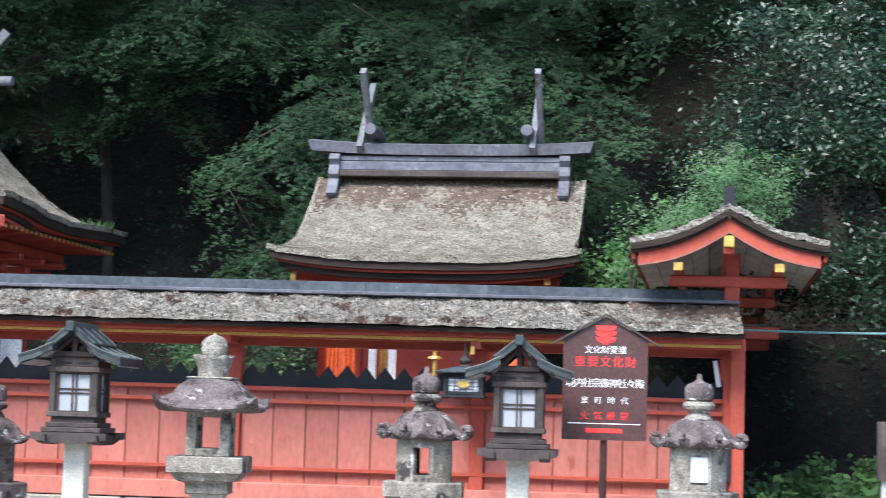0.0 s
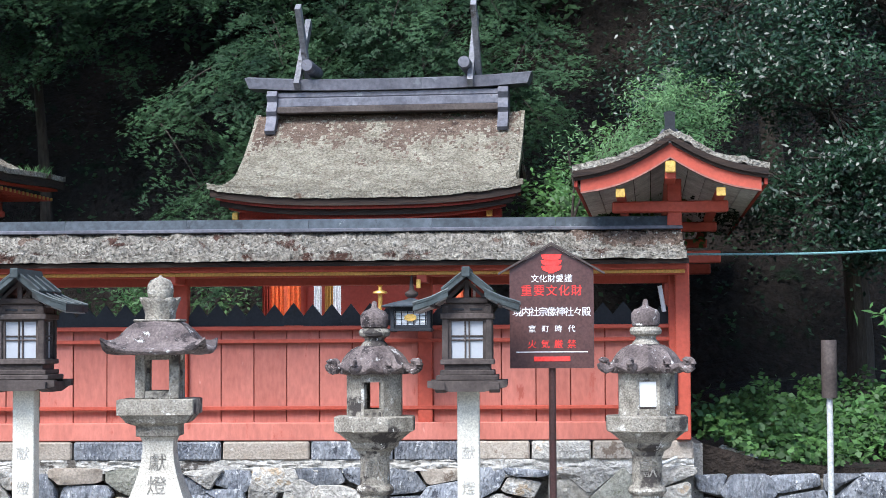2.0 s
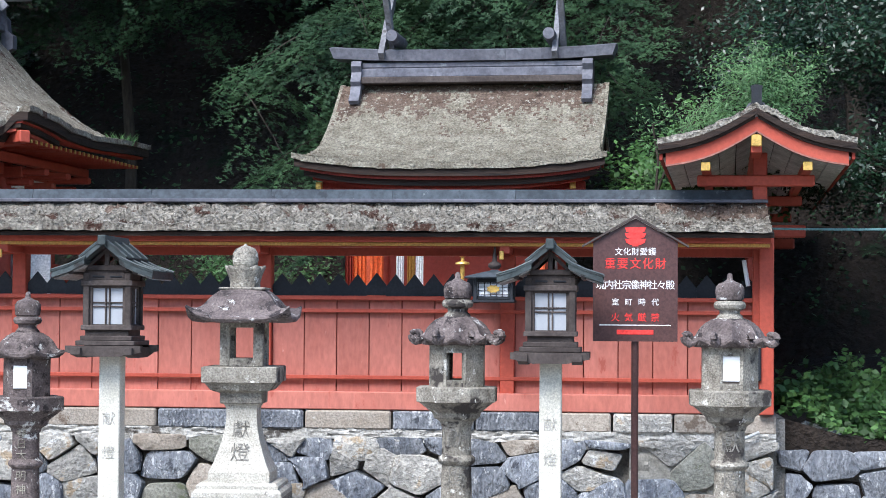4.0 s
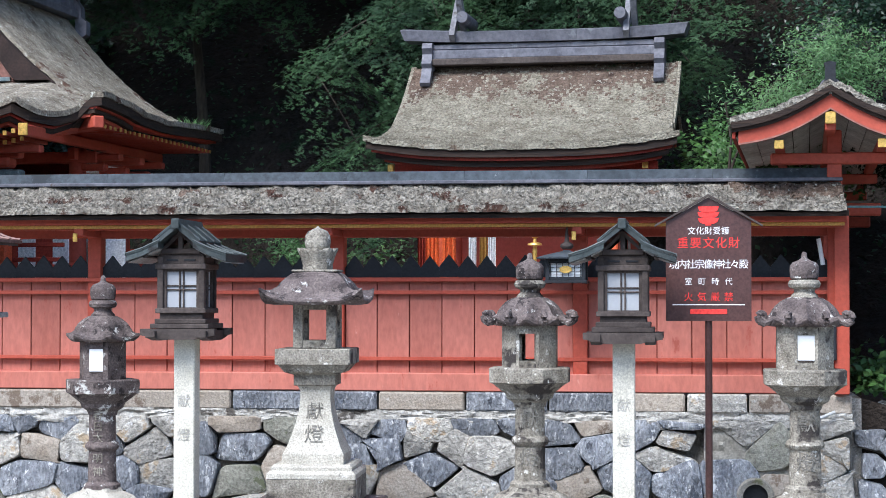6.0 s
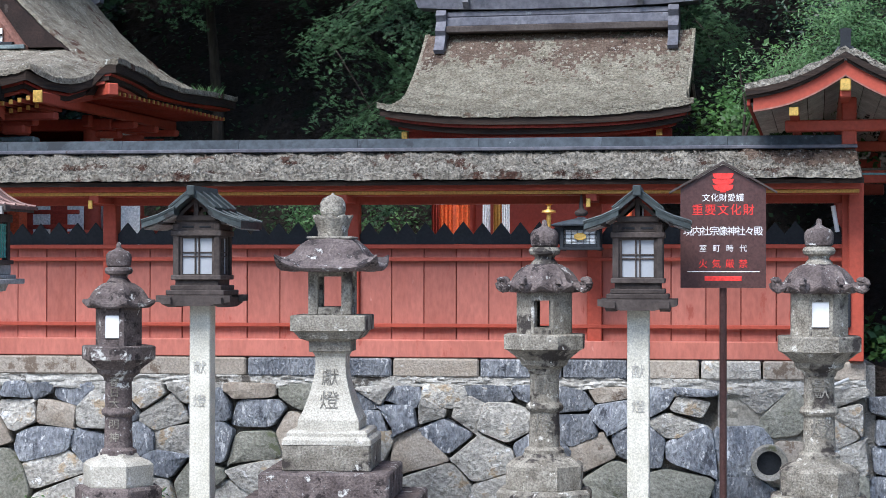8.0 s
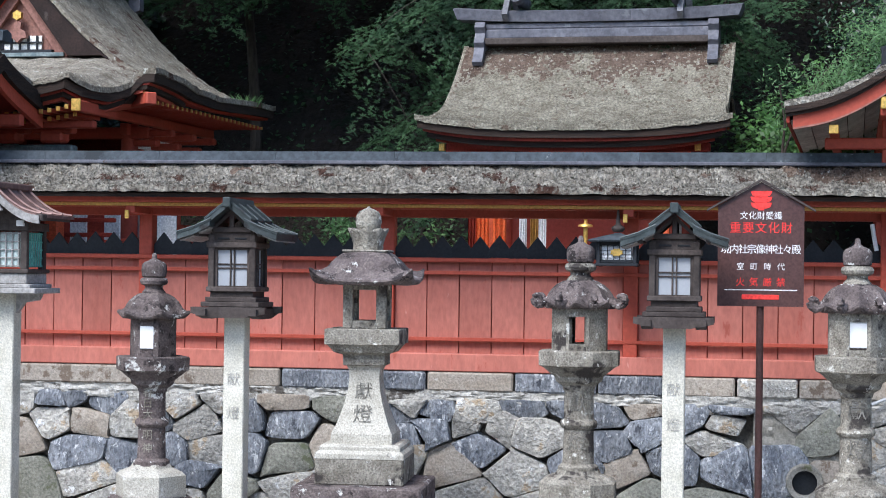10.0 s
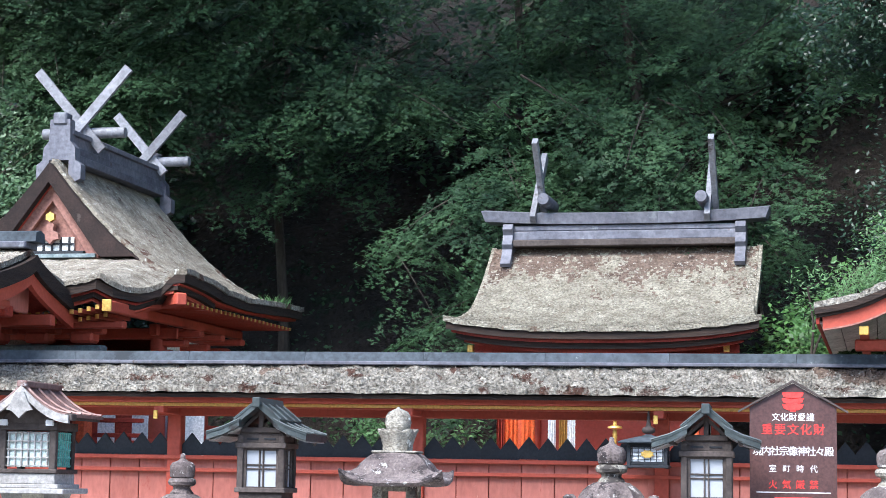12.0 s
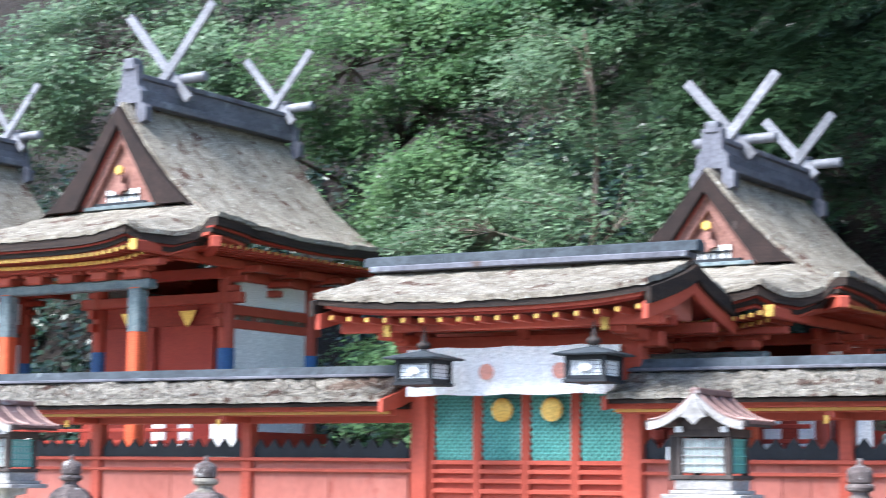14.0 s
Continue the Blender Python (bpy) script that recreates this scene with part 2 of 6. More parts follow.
DARKLEAF = mat("glossy_dark_leaves", (0.007, 0.022, 0.012), (0.020, 0.048, 0.022), 0.8, 0.34, bump=0, fine=3, vary=0.45, island=True, leaf=0.12, spec=0.40)
PALELEAF = mat("pale_green_leaves", (0.055, 0.115, 0.055), (0.145, 0.225, 0.12), 1.2, 0.42, bump=0, fine=4, vary=0.3, island=True, leaf=0.25, spec=0.3)
FRESHLEAF = mat("fresh_green_leaves", (0.050, 0.12, 0.045), (0.14, 0.25, 0.10), 1.2, 0.5, bump=0, fine=4, vary=0.4, island=True, leaf=0.35)
WEED = mat("weed_leaves", (0.035, 0.09, 0.025), (0.08, 0.165, 0.045), 1.2, 0.5, bump=0, fine=3, vary=0.45, island=True, leaf=0.25)
PIPE = mat("grey_pipe", (0.42, 0.43, 0.43), (0.5, 0.51, 0.51), 5, 0.5, bump=0.05, vary=0)
CONCRETE = mat("concrete", (0.25, 0.235, 0.2), (0.36, 0.34, 0.3), 6, 0.9, bump=0.5, fine=60, spots=((0.16, 0.16, 0.1),), spot_at=0.6, vary=0)
REDCOPPER = mat("reddish_copper_roof", (0.15, 0.085, 0.075), (0.26, 0.17, 0.15), 5, 0.5, 0.2, bump=0.2, fine=30,
                spots=((0.45, 0.43, 0.42),), spot_scale=4, spot_at=0.62, vary=0.1)
GREYWOOD = mat("silvery_wood", (0.24, 0.226, 0.212), (0.40, 0.385, 0.37), 5, 0.75, bump=0.3, fine=50, spots=((0.16, 0.14, 0.13),), spot_at=0.62, vary=0.1)
CABLE = mat("blue_green_cable", (0.12, 0.24, 0.24), (0.16, 0.3, 0.3), 5, 0.5, bump=0, vary=0)


# ---- tools for building meshes ----
class MB:
    """Collects vertices and faces of one mesh."""

    def __init__(self):
        self.v, self.f = [], []

    def add(self, vs, fs):
        n = len(self.v)
        self.v += [tuple(p) for p in vs]
        self.f += [tuple(i + n for i in q) for q in fs]
        return self

    def box(self, cx, cy, cz, sx, sy, sz, ch=0.004, m=None):
        """A box with chamfered edges."""
        ch = min(ch, 0.45 * min(sx, sy, sz))
        h = (sx / 2, sy / 2, sz / 2)
        bm = bmesh.new()
        bmesh.ops.create_cube(bm, size=1)
        for v in bm.verts:
            v.co = Vector((v.co.x * sx, v.co.y * sy, v.co.z * sz))
        if ch > 0:
            bmesh.ops.bevel(bm, geom=bm.edges[:], offset=ch, segments=1, affect="EDGES", profile=0.5)
        bm.verts.index_update()
        vs = [v.co.copy() for v in bm.verts]
        if m is not None:
            vs = [m @ p for p in vs]
        self.add([(p[0] + cx, p[1] + cy, p[2] + cz) for p in vs], [[v.index for v in f.verts] for f in bm.faces])
        bm.free()
        return self

    def lathe(self, prof, n=24, phase=0.0, cx=0, cy=0, cz=0, shape=None):
        """Turns a profile of (radius, height); shape(angle, radius, height) may bend a ring."""
        vs, fs = [], []
        for r, z in prof:
            for k in range(n):
                a = phase + 2 * math.pi * k / n
                rr, zz = shape(a, r, z) if shape else (r, z)
                vs.append((cx + rr * math.cos(a), cy + rr * math.sin(a), cz + zz))
        for j in range(len(prof) - 1):
            for k in range(n):
                k2 = (k + 1) % n
                fs.append((j * n + k, j * n + k2, (j + 1) * n + k2, (j + 1) * n + k))
        fs.append(tuple(range(n))[::-1])
        fs.append(tuple((len(prof) - 1) * n + k for k in range(n)))
        return self.add(vs, fs)

    def prism(self, poly, a, b, axis="y"):
        """A flat outline of (u, w) drawn out from a to b along an axis."""
        def at(u, w, d):
            return {"y": (u, d, w), "x": (d, u, w), "z": (u, w, d)}[axis]
        n = len(poly)
        vs = [at(u, w, a) for u, w in poly] + [at(u, w, b) for u, w in poly]
        fs = [tuple(range(n)), tuple(range(n, 2 * n))[::-1]]
        fs += [(k, (k + 1) % n, n + (k + 1) % n, n + k) for k in range(n)]
        return self.add(vs, fs)

    def tube(self, pts, radii, n=8):
        pts = [Vector(p) for p in pts]
        if isinstance(radii, (int, float)):
            radii = [radii] * len(pts)
        vs, fs = [], []
        for i, (p, r) in enumerate(zip(pts, radii)):
            d = (pts[min(i + 1, len(pts) - 1)] - pts[max(i - 1, 0)]).normalized()
            s = d.orthogonal().normalized() if abs(d.z) > 0.95 else d.cross(Vector((0, 0, 1))).normalized()
            t = d.cross(s)
            vs += [p + (s * math.cos(2 * math.pi * k / n) + t * math.sin(2 * math.pi * k / n)) * r for k in range(n)]
        for j in range(len(pts) - 1):
            fs += [(j * n + k, j * n + (k + 1) % n, (j + 1) * n + (k + 1) % n, (j + 1) * n + k) for k in range(n)]
        fs += [tuple(range(n))[::-1], tuple((len(pts) - 1) * n + k for k in range(n))]
        return self.add(vs, fs)

    def shell(self, P, thick, inset=0.0, drop=0.0):
        """A sheet given as rows of points, with thickness; inset shrinks it in plan."""
        nu, nv = len(P), len(P[0])
        flat = [p for row in P for p in row]
        cx = (min(p[0] for p in flat) + max(p[0] for p in flat)) / 2
        cy = (min(p[1] for p in flat) + max(p[1] for p in flat)) / 2
        wx = (max(p[0] for p in flat) - min(p[0] for p in flat)) / 2
        wy = (max(p[1] for p in flat) - min(p[1] for p in flat)) / 2
        kx, ky = 1 - inset / wx, 1 - inset / wy
        top = [(cx + (p[0] - cx) * kx, cy + (p[1] - cy) * ky, p[2] - drop) for p in flat]
        bot = [(p[0], p[1], p[2] - thick) for p in top]
        n = nu * nv
        fs = []
        for i in range(nu - 1):
            for j in range(nv - 1):
                q = (i * nv + j, i * nv + j + 1, (i + 1) * nv + j + 1, (i + 1) * nv + j)
                fs.append(q)
                fs.append(tuple(n + k for k in q[::-1]))
        rim = [j for j in range(nv)] + [i * nv + nv - 1 for i in range(1, nu)] + [(nu - 1) * nv + j for j in range(nv - 2, -1, -1)]
        rim += [i * nv for i in range(nu - 2, 0, -1)]
        for a, b in zip(rim, rim[1:] + rim[:1]):
            fs.append((b, a, n + a, n + b))
        return self.add(top + bot, fs)

    def mesh(self, name, smooth=False):
        me = bpy.data.meshes.new(name)
        me.from_pydata(self.v, [], self.f)
        me.update()
        if smooth:
            me.polygons.foreach_set("use_smooth", [True] * len(me.polygons))
            me.set_sharp_from_angle(angle=radians(38))
        return me


def thing(name, label, category, x, y, z, rz=0.0, group="", kind=""):
    ob = new(name)
    ob.empty_display_size = 0.1
    ob.matrix_basis = pose(x, y, z, 0, 0, rz)
    return tagged(ob, label, category, group, kind)


def part(name, mb, material, parent=None, label="", smooth=False, kind=""):
    me = mb if isinstance(mb, bpy.types.Mesh) else mb.mesh(name, smooth)
    if not me.materials:
        me.materials.append(material)
    ob = new(name, me)
    ob.parent = parent
    return tagged(ob, label, kind=kind)


def lettering(name, text, size, m, material, parent, label="", depth=0.002, spacing=1.0, bold=0.0):
    """Letters as a mesh, centred, standing upright and facing -y, before the pose m."""
    cu = bpy.data.curves.new(name, "FONT")
    cu.body, cu.size, cu.extrude, cu.align_x, cu.align_y = text, size, depth, "CENTER", "CENTER"
    cu.space_character = spacing
    cu.offset = bold
    tmp = bpy.data.objects.new(name, cu)
    scene.collection.objects.link(tmp)
    bpy.context.view_layer.update()
    me = bpy.data.meshes.new_from_object(tmp.evaluated_get(bpy.context.evaluated_depsgraph_get()))
    bpy.data.objects.remove(tmp)
    me.transform(m @ pose(0, 0, 0, 90, 0, 0))
    me.materials.clear()
    return part(name, me, material, parent, label)


def fbm(x, y, z=0.0, octaves=3):
    return noise.fractal(Vector((x, y, z)), 1.0, 2.0, octaves)


def tufts(mb, P, count, size, rng):
    """Ragged little blades standing out of a sheet, which break its outline."""
    nu, nv = len(P), len(P[0])
    for _ in range(count):
        i, j = rng.randrange(nu - 1), rng.randrange(nv - 1)
        p = Vector(P[i][j]).lerp(Vector(P[i + 1][j + 1]), rng.random())
        d = Vector((rng.gauss(0, 1), rng.gauss(-0.4, 1), abs(rng.gauss(0.7, 0.5)))).normalized() * size * rng.uniform(0.5, 1.5)
        s = Vector((rng.gauss(0, 1), rng.gauss(0, 1), rng.gauss(0, 0.5))).normalized() * size * 0.3
        mb.add([p - s, p + s, p + d], [(0, 1, 2)])


# ---- ground: forecourt, terrace and hillside in one sheet ----
def smooth01(t):
    t = min(1.0, max(0.0, t))
    return t * t * (3 - 2 * t)


def ground_z(x, y):
    if y < 13.12:
        return -0.15
    right = smooth01((x - 1.25) / 0.6)
    foot = 18.6 - 0.9 * smooth01((x + 4.5) / 3) + 1.2 * smooth01((-x - 8) / 3)
    z = 0.88 - 0.2 * right
    z += right * 0.14 * min(max(0.0, y - 13.4), 4.0)
    z += max(0.0, min(y, 60) - foot) * 1.15
    return z + 0.10 * fbm(x * 0.6, y * 0.6) * smooth01((y - 16.5) / 2) + 0.05 * right * fbm(x * 1.7, y * 1.7)


def axis_steps(*spans):
    out = []
    for a, b, n in spans:
        out += [a + (b - a) * k / n for k in range(n)]
    return out + [spans[-1][1]]


gx = axis_steps((-400, -60, 5), (-60, -20, 8), (-20, 8, 70), (8, 60, 10), (60, 400, 5))
gy = axis_steps((-400, -40, 5), (-40, 8, 8), (8, 13.08, 6), (13.08, 13.14, 1), (13.14, 24, 45), (24, 60, 14), (60, 400, 5))
mb = MB()
mb.add([(x, y, ground_z(x, y)) for y in gy for x in gx],
       [(j * len(gx) + i, j * len(gx) + i + 1, (j + 1) * len(gx) + i + 1, (j + 1) * len(gx) + i)
        for j in range(len(gy) - 1) for i in range(len(gx) - 1)])
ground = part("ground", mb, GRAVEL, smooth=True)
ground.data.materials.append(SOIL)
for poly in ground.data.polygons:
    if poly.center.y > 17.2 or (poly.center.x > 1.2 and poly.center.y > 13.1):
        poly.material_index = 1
tagged(ground, "pale gravel forecourt rising into a dark wooded hillside", "ground", kind="structure")

# plain wall added unseen behind the viewer, to cut the frontal light
mb = MB().box(-3, -4.0, 2.2, 34, 0.3, 4.4, 0.02)
tagged(part("wall_south", mb, WOOD), "unseen plain dark timber wall added to cut light from the south", "wall", kind="structure")

# ---- roofed fence ----
FY = 13.0


def fence(label, x0, x1, posts, board_w, group):
    """A vermilion board fence with black pickets and a mossy roof, from x0 to x1."""
    rng = random.Random(int(abs(x0) * 10))
    ob = thing("roofed_fence", label, "fence", x0, FY, 0.92, group=group)
    L = x1 - x0
    for k, px in enumerate(posts):
        part("post", MB().box(px - x0, 0, 0.585, 0.10, 0.11, 1.17, 0.006), RED, ob)
    part("sill_beam", MB().box(L / 2, -0.03, 0.062, L, 0.13, 0.124, 0.006), REDOLD, ob, "faded vermilion sill beam")
    part("rail", MB().box(L / 2, -0.045, 0.225, L, 0.03, 0.026, 0.003), RED, ob)
    part("rail", MB().box(L / 2, -0.045, 0.692, L, 0.03, 0.026, 0.003), RED, ob)
    part("top_rail", MB().box(L / 2, -0.05, 0.782, L, 0.05, 0.03, 0.004), RED, ob)
    edges = [0.0] + [p - x0 for p in posts] + [L]
    edges = sorted(set(round(e, 3) for e in edges))
    for a, b in zip(edges, edges[1:]):
        a, b = a + 0.05, b - 0.05
        if b - a < 0.2:
            continue
        n = max(1, round((b - a) / board_w))
        w = (b - a) / n
        for k in range(n):
            d = rng.uniform(-0.003, 0.003)
            part("board", MB().box(a + w * (k + 0.5), d, 0.445, w - 0.006, 0.022, 0.65, 0.003), REDOLD, ob)
        n = max(1, round((b - a) / 0.135))
        w = (b - a) / n
        shape = {}
        for k in range(n):
            q = MB().prism([(-w / 2, 0.795), (w / 2, 0.795), (w / 2, 0.868), (0, 0.955), (-w / 2, 0.868)], -0.012, 0.012)
            pk = part("picket", shape.setdefault("m", q.mesh("picket")), BLACK, ob)
            pk.location = (a + w * (k + 0.5), rng.uniform(-0.002, 0.002), rng.uniform(-0.006, 0.006))
    part("backing_board", MB().box(L / 2, 0.03, 0.445, L - 0.02, 0.012, 0.64, 0.002), REDDARK, ob, "thin board behind the planks")
    # beams under the eaves
    part("top_beam", MB().box(L / 2, 0, 1.135, L, 0.10, 0.11, 0.006), RED, ob)
    part("eave_beam", MB().box(L / 2, -0.32, 1.165, L, 0.07, 0.075, 0.005), RED, ob)
    part("gilt_strip", MB().box(L / 2, -0.405, 1.148, L, 0.02, 0.024, 0.002), OCHRE, ob, "thin ochre strip under the eaves")
    part("eave_board", MB().box(L / 2, -0.43, 1.183, L + 0.02, 0.03, 0.044, 0.003), RED, ob)
    part("eave_board", MB().box(L / 2, 0.43, 1.183, L + 0.02, 0.03, 0.044, 0.003), RED, ob)
    for px in posts[:]:
        part("gilt_fitting", MB().box(px - x0 - 0.02, -0.42, 1.075, 0.03, 0.02, 0.06, 0.003), GOLD, ob, "gilt metal fitting")
        part("bracket_arm", MB().box(px - x0, -0.2, 1.115, 0.07, 0.42, 0.06, 0.005), RED, ob)
    # black edge and thatch
    for s in (-1, 1):
        prof = [(0.0, 1.42), (s * 0.2, 1.34), (s * 0.40, 1.255), (s * 0.53, 1.222)]
        P = [[(x, y, z) for y, z in prof] for x in (-0.02, L + 0.02)]
        part("bark_edge", MB().shell(P, 0.028, 0.0), EAVE, ob, "black layered bark edge")
    nu, nv = int(L / 0.022), 26
    P = []
    for i in range(nu + 1):
        x = L * i / nu
        row = []
        for j in range(nv + 1):
            t = j / nv
            y = -0.08 - 0.485 * t
            z = 1.458 - 0.183 * t - 0.028 * math.sin(math.pi * t)
            lump = 0.034 * fbm(x * 9, y * 10, 1.7 + x0) + 0.036 * abs(fbm(x * 21, y * 23, 5.2)) - 0.010 + 0.008 * fbm(x * 1.3, y * 2, 9)
            ragged = 0.02 * fbm(x * 14, 3.3, 1) * (t > 0.93)
            row.append((x, y + ragged - 0.35 * lump, z + lump * (0.2 + 0.95 * math.sin(math.pi * min(1, t + 0.06)))))
        P.append(row)
    m = MB().shell(P, 0.045)
    tufts(m, P, int(L * 1500), 0.020, rng)
    th = part("thatch", m, MOSS, ob, "grey mossy thatch", smooth=True)
    th.data.materials.append(BROWNBARK)
    for poly in th.data.polygons:
        c = poly.center
        edge = L - 0.62 + 0.25 * fbm(c.y * 5, c.x * 2, 4)
        if (c.x > edge and c.y > -0.33 + 0.05 * fbm(c.x * 9, c.y * 9)) or fbm(c.x * 4.5, c.y * 9, 7) > 0.62 - 0.9 * (c.y + 0.15):
            poly.material_index = 1
    Pb = [[(x, y, z) for y, z in ((0.08, 1.475), (0.3, 1.36), (0.565, 1.25))] for x in (0, L)]
    part("thatch", MB().shell(Pb, 0.045), MOSS, ob, "grey mossy thatch")
    # ridge cover
    n = max(2, round(L / 0.9))
    for k in range(n):
        a, b = L * k / n, L * (k + 1) / n
        part("ridge_cover", MB().prism([(-0.10, 1.46), (-0.085, 1.475), (-0.06, 1.545), (0.06, 1.545), (0.085, 1.475), (0.10, 1.46), (0.10, 1.44), (-0.10, 1.44)],
                                       a + 0.001, b - 0.001, "x"), RIDGE, ob)
    part("ridge_ledge", MB().box(L / 2, -0.122, 1.462, L + 0.02, 0.05, 0.026, 0.005), COPPER, ob)
    return ob


fence("vermilion board fence with black pickets under mossy thatch", -5.86, 1.05, [-4.23, -2.45, -0.73], 0.235, "shrine fences")
fence("vermilion board fence running west from the gate, mossy thatch", -16.0, -7.80, [-9.42, -11.05, -12.7, -14.35], 0.8, "shrine fences")


# ---- layered roofs ----
def roof_layers(ob, P, thatch, tex_amp, seed, layers, count=0, name="thatch", label="weathered cypress-bark thatch", bare=None):
    rng = random.Random(seed)
    Q = []
    nu, nv = len(P), len(P[0])
    for i, row in enumerate(P):
        new_row = []
        for j, (x, y, z) in enumerate(row):
            d = tex_amp * (0.6 * fbm(x * 6 + seed, y * 6, z * 6) + 0.5 * fbm(x * 22, y * 22 + seed, z * 22))
            new_row.append((x, y, z + d))
        Q.append(new_row)
    m = MB().shell(Q, 0.045)
    if count:
        tufts(m, Q, count, 0.012, rng)
    th = part(name, m, thatch, ob, label, smooth=True)
    if bare:
        # bark left bare towards the ridge, with a ragged edge
        th.data.materials.append(BROWNBARK)
        for poly in th.data.polygons:
            c = poly.center
            if c.z > bare[0] + bare[1] * (fbm(c.x * 3, c.y * 3, 2) + 0.5 * fbm(c.x * 11, c.y * 11, 3)) + 0.10 * rng.gauss(0, 1):
                poly.material_index = 1
    drop = 0.045
    coarse = [row[::3] + ([row[-1]] if (nv - 1) % 3 else []) for row in (P[::3] + ([P[-1]] if (nu - 1) % 3 else []))]
    for nm, material, inset, thick in layers:
        part(nm, MB().shell(coarse, thick, inset, drop), material, ob, smooth=False)
        drop += thick - 0.002


def chigi_pair(ob, centre, size, axis, thick=0.035):
    """Two crossed finial boards in the plane across the ridge."""
    for s in (-1, 1):
        up = Vector((-s * 0.66, 0.75)).normalized()
        a, b = up * size, -up * size * 0.45
        n = Vector((up.y, -up.x)) * (0.043 if size < 0.8 else 0.05)
        poly = [a + n, a - n, b - n, b + n]
        u0 = centre[0] if axis == "y" else centre[1]
        d0 = (centre[1] if axis == "y" else centre[0]) + s * thick * 0.55
        m = MB().prism([(u0 + p.x, centre[2] + p.y) for p in poly], d0 - thick / 2, d0 + thick / 2, axis)
        part("forked_finial", m, FORK, ob, "grey crossed ridge finial")


def kasuga_hall(label, x0, half, yg, yf, yb, ze, zr, fork=0.68, fork_y=0.5):
    """A small hall with its gable to the front, a porch roof and a curved bark roof. Origin at (x0, yg)."""
    k = half / 1.6
    ob = thing("shrine_hall", label, "shrine", x0, yg, 0.9, -3.5, group="shrine halls")
    ze, zr = ze - 0.9, zr - 0.9
    zp = ze + 0.30 * k
    hp = 1.12 * k
    F, B = yf - yg, yb - yg
    yc = F + 0.62 * k

    def zs(x, y):
        a = min(1.0, abs(x) / half)
        return ze + (zr - ze) * (1 - a) ** 1.75 + 0.05 * k * a ** 6 * smooth01(abs(y - 0.5 * (B + yc)) / (0.5 * (B - yc)))

    def front(x):
        a = smooth01((abs(x) - hp) / (0.30 * k))
        return F + (yc - F) * a

    def zfront(x):
        a = abs(x)
        return ze - 0.10 * k + 0.09 * k * (a / hp) ** 4 * (a <= hp) + (0.09 * k - 0.14 * k * math.sin(math.pi * min(1, (a - hp) / (0.36 * k))) * 0.8
               + 0.10 * k * smooth01((a - hp) / (half - hp))) * (a > hp)

    nx = 96
    xs = [-half + 2 * half * i / nx for i in range(nx + 1)]
    P = []
    for x in xs:
        row = []
        for j in range(31):
            v = j / 30
            y = front(x) * (1 - v) + 0.10 * v
            row.append((x, y, zfront(x) * (1 - v ** 1.15) + min(zp, zs(x, y)) * v ** 1.15))
        P.append(row)
    layers = [("bark_edge", EAVE, 0.015, 0.075 * k), ("eave_board", REDDARK, 0.06, 0.022), ("bark_edge", EAVE, 0.08, 0.04 * k), ("soffit", RED, 0.12, 0.03)]
    roof_layers(ob, P, BARK, 0.022, 3 + int(half * 7), layers, 5000)
    for s in (-1, 1):
        P = []
        for i in range(49):
            row = []
            for j in range(49):
                x = s * half * j / 48
                y = -0.02 + (B + 0.02) * i / 48
                row.append((x, y, zs(x, y)))
            P.append(row if s < 0 else row[::-1])
        roof_layers(ob, P, BARK, 0.022, 11 + s, layers[:2], 3500)
    # bargeboards and pediment: a dark concave band round a small straight-sided triangle
    za, wa = zr - 0.22 * k, 0.48 * k

    def inner(x, gap=0.0):
        return max(zp - 0.02, za - gap - (za - zp) * abs(x) / wa)
    xsb = [half * 0.80 * i / 40 for i in range(41)]
    for s in (-1, 1):
        up = [(s * x, zs(x, 1) - 0.05 * k) for x in xsb]
        lo = [(s * x, min(inner(x), zs(x, 1) - 0.06 * k)) for x in xsb]
        part("bargeboard", MB().prism(up + lo[::-1], -0.095, -0.005), BARGE, ob)
        q = [(s * x, inner(x) + 0.004) for x in xsb if x <= wa]
        part("inner_bargeboard", MB().prism(q + [(x, max(zp - 0.02, z - 0.16 * k)) for x, z in q[::-1]], 0.0, 0.04), PINKWOOD, ob)
        part("edge_strip", MB().prism(q + [(x, max(zp - 0.02, z - 0.014 * k)) for x, z in q[::-1]], -0.02, 0.0), REDDARK, ob, "thin vermilion edge")
    part("gable_panel", MB().prism([(-wa, zp), (wa, zp), (0, za)], 0.06, 0.10), PINKWOOD, ob, "faded brownish-red gable panel")
    part("gable_sill", MB().box(0, 0.02, zp + 0.03 * k, 0.62 * k, 0.05, 0.03 * k), BLACK, ob, "dark gable sill")
    part("gable_sill", MB().box(0, 0.02, zp + 0.0 * k, 0.86 * k, 0.09, 0.035 * k), SLATE, ob, "slate-blue gable beam")
    part("gable_lattice", MB().box(0, 0.045, zp + 0.11 * k, 0.40 * k, 0.02, 0.12 * k), PLASTER, ob, "white panels behind dark lattice")
    for i in range(5):
        part("lattice_bar", MB().box((-0.16 + 0.08 * i) * k, 0.03, zp + 0.11 * k, 0.018 * k, 0.02, 0.12 * k, 0.002), BLACK, ob)
    part("lattice_bar", MB().box(0, 0.028, zp + 0.11 * k, 0.40 * k, 0.02, 0.015 * k, 0.002), BLACK, ob)
    leaf = [(0, -0.13), (0.05, -0.08), (0.12, -0.07), (0.10, 0.0), (0.04, 0.03), (0.05, 0.1), (0, 0.13), (-0.05, 0.1), (-0.04, 0.03), (-0.10, 0), (-0.12, -0.07), (-0.05, -0.08)]
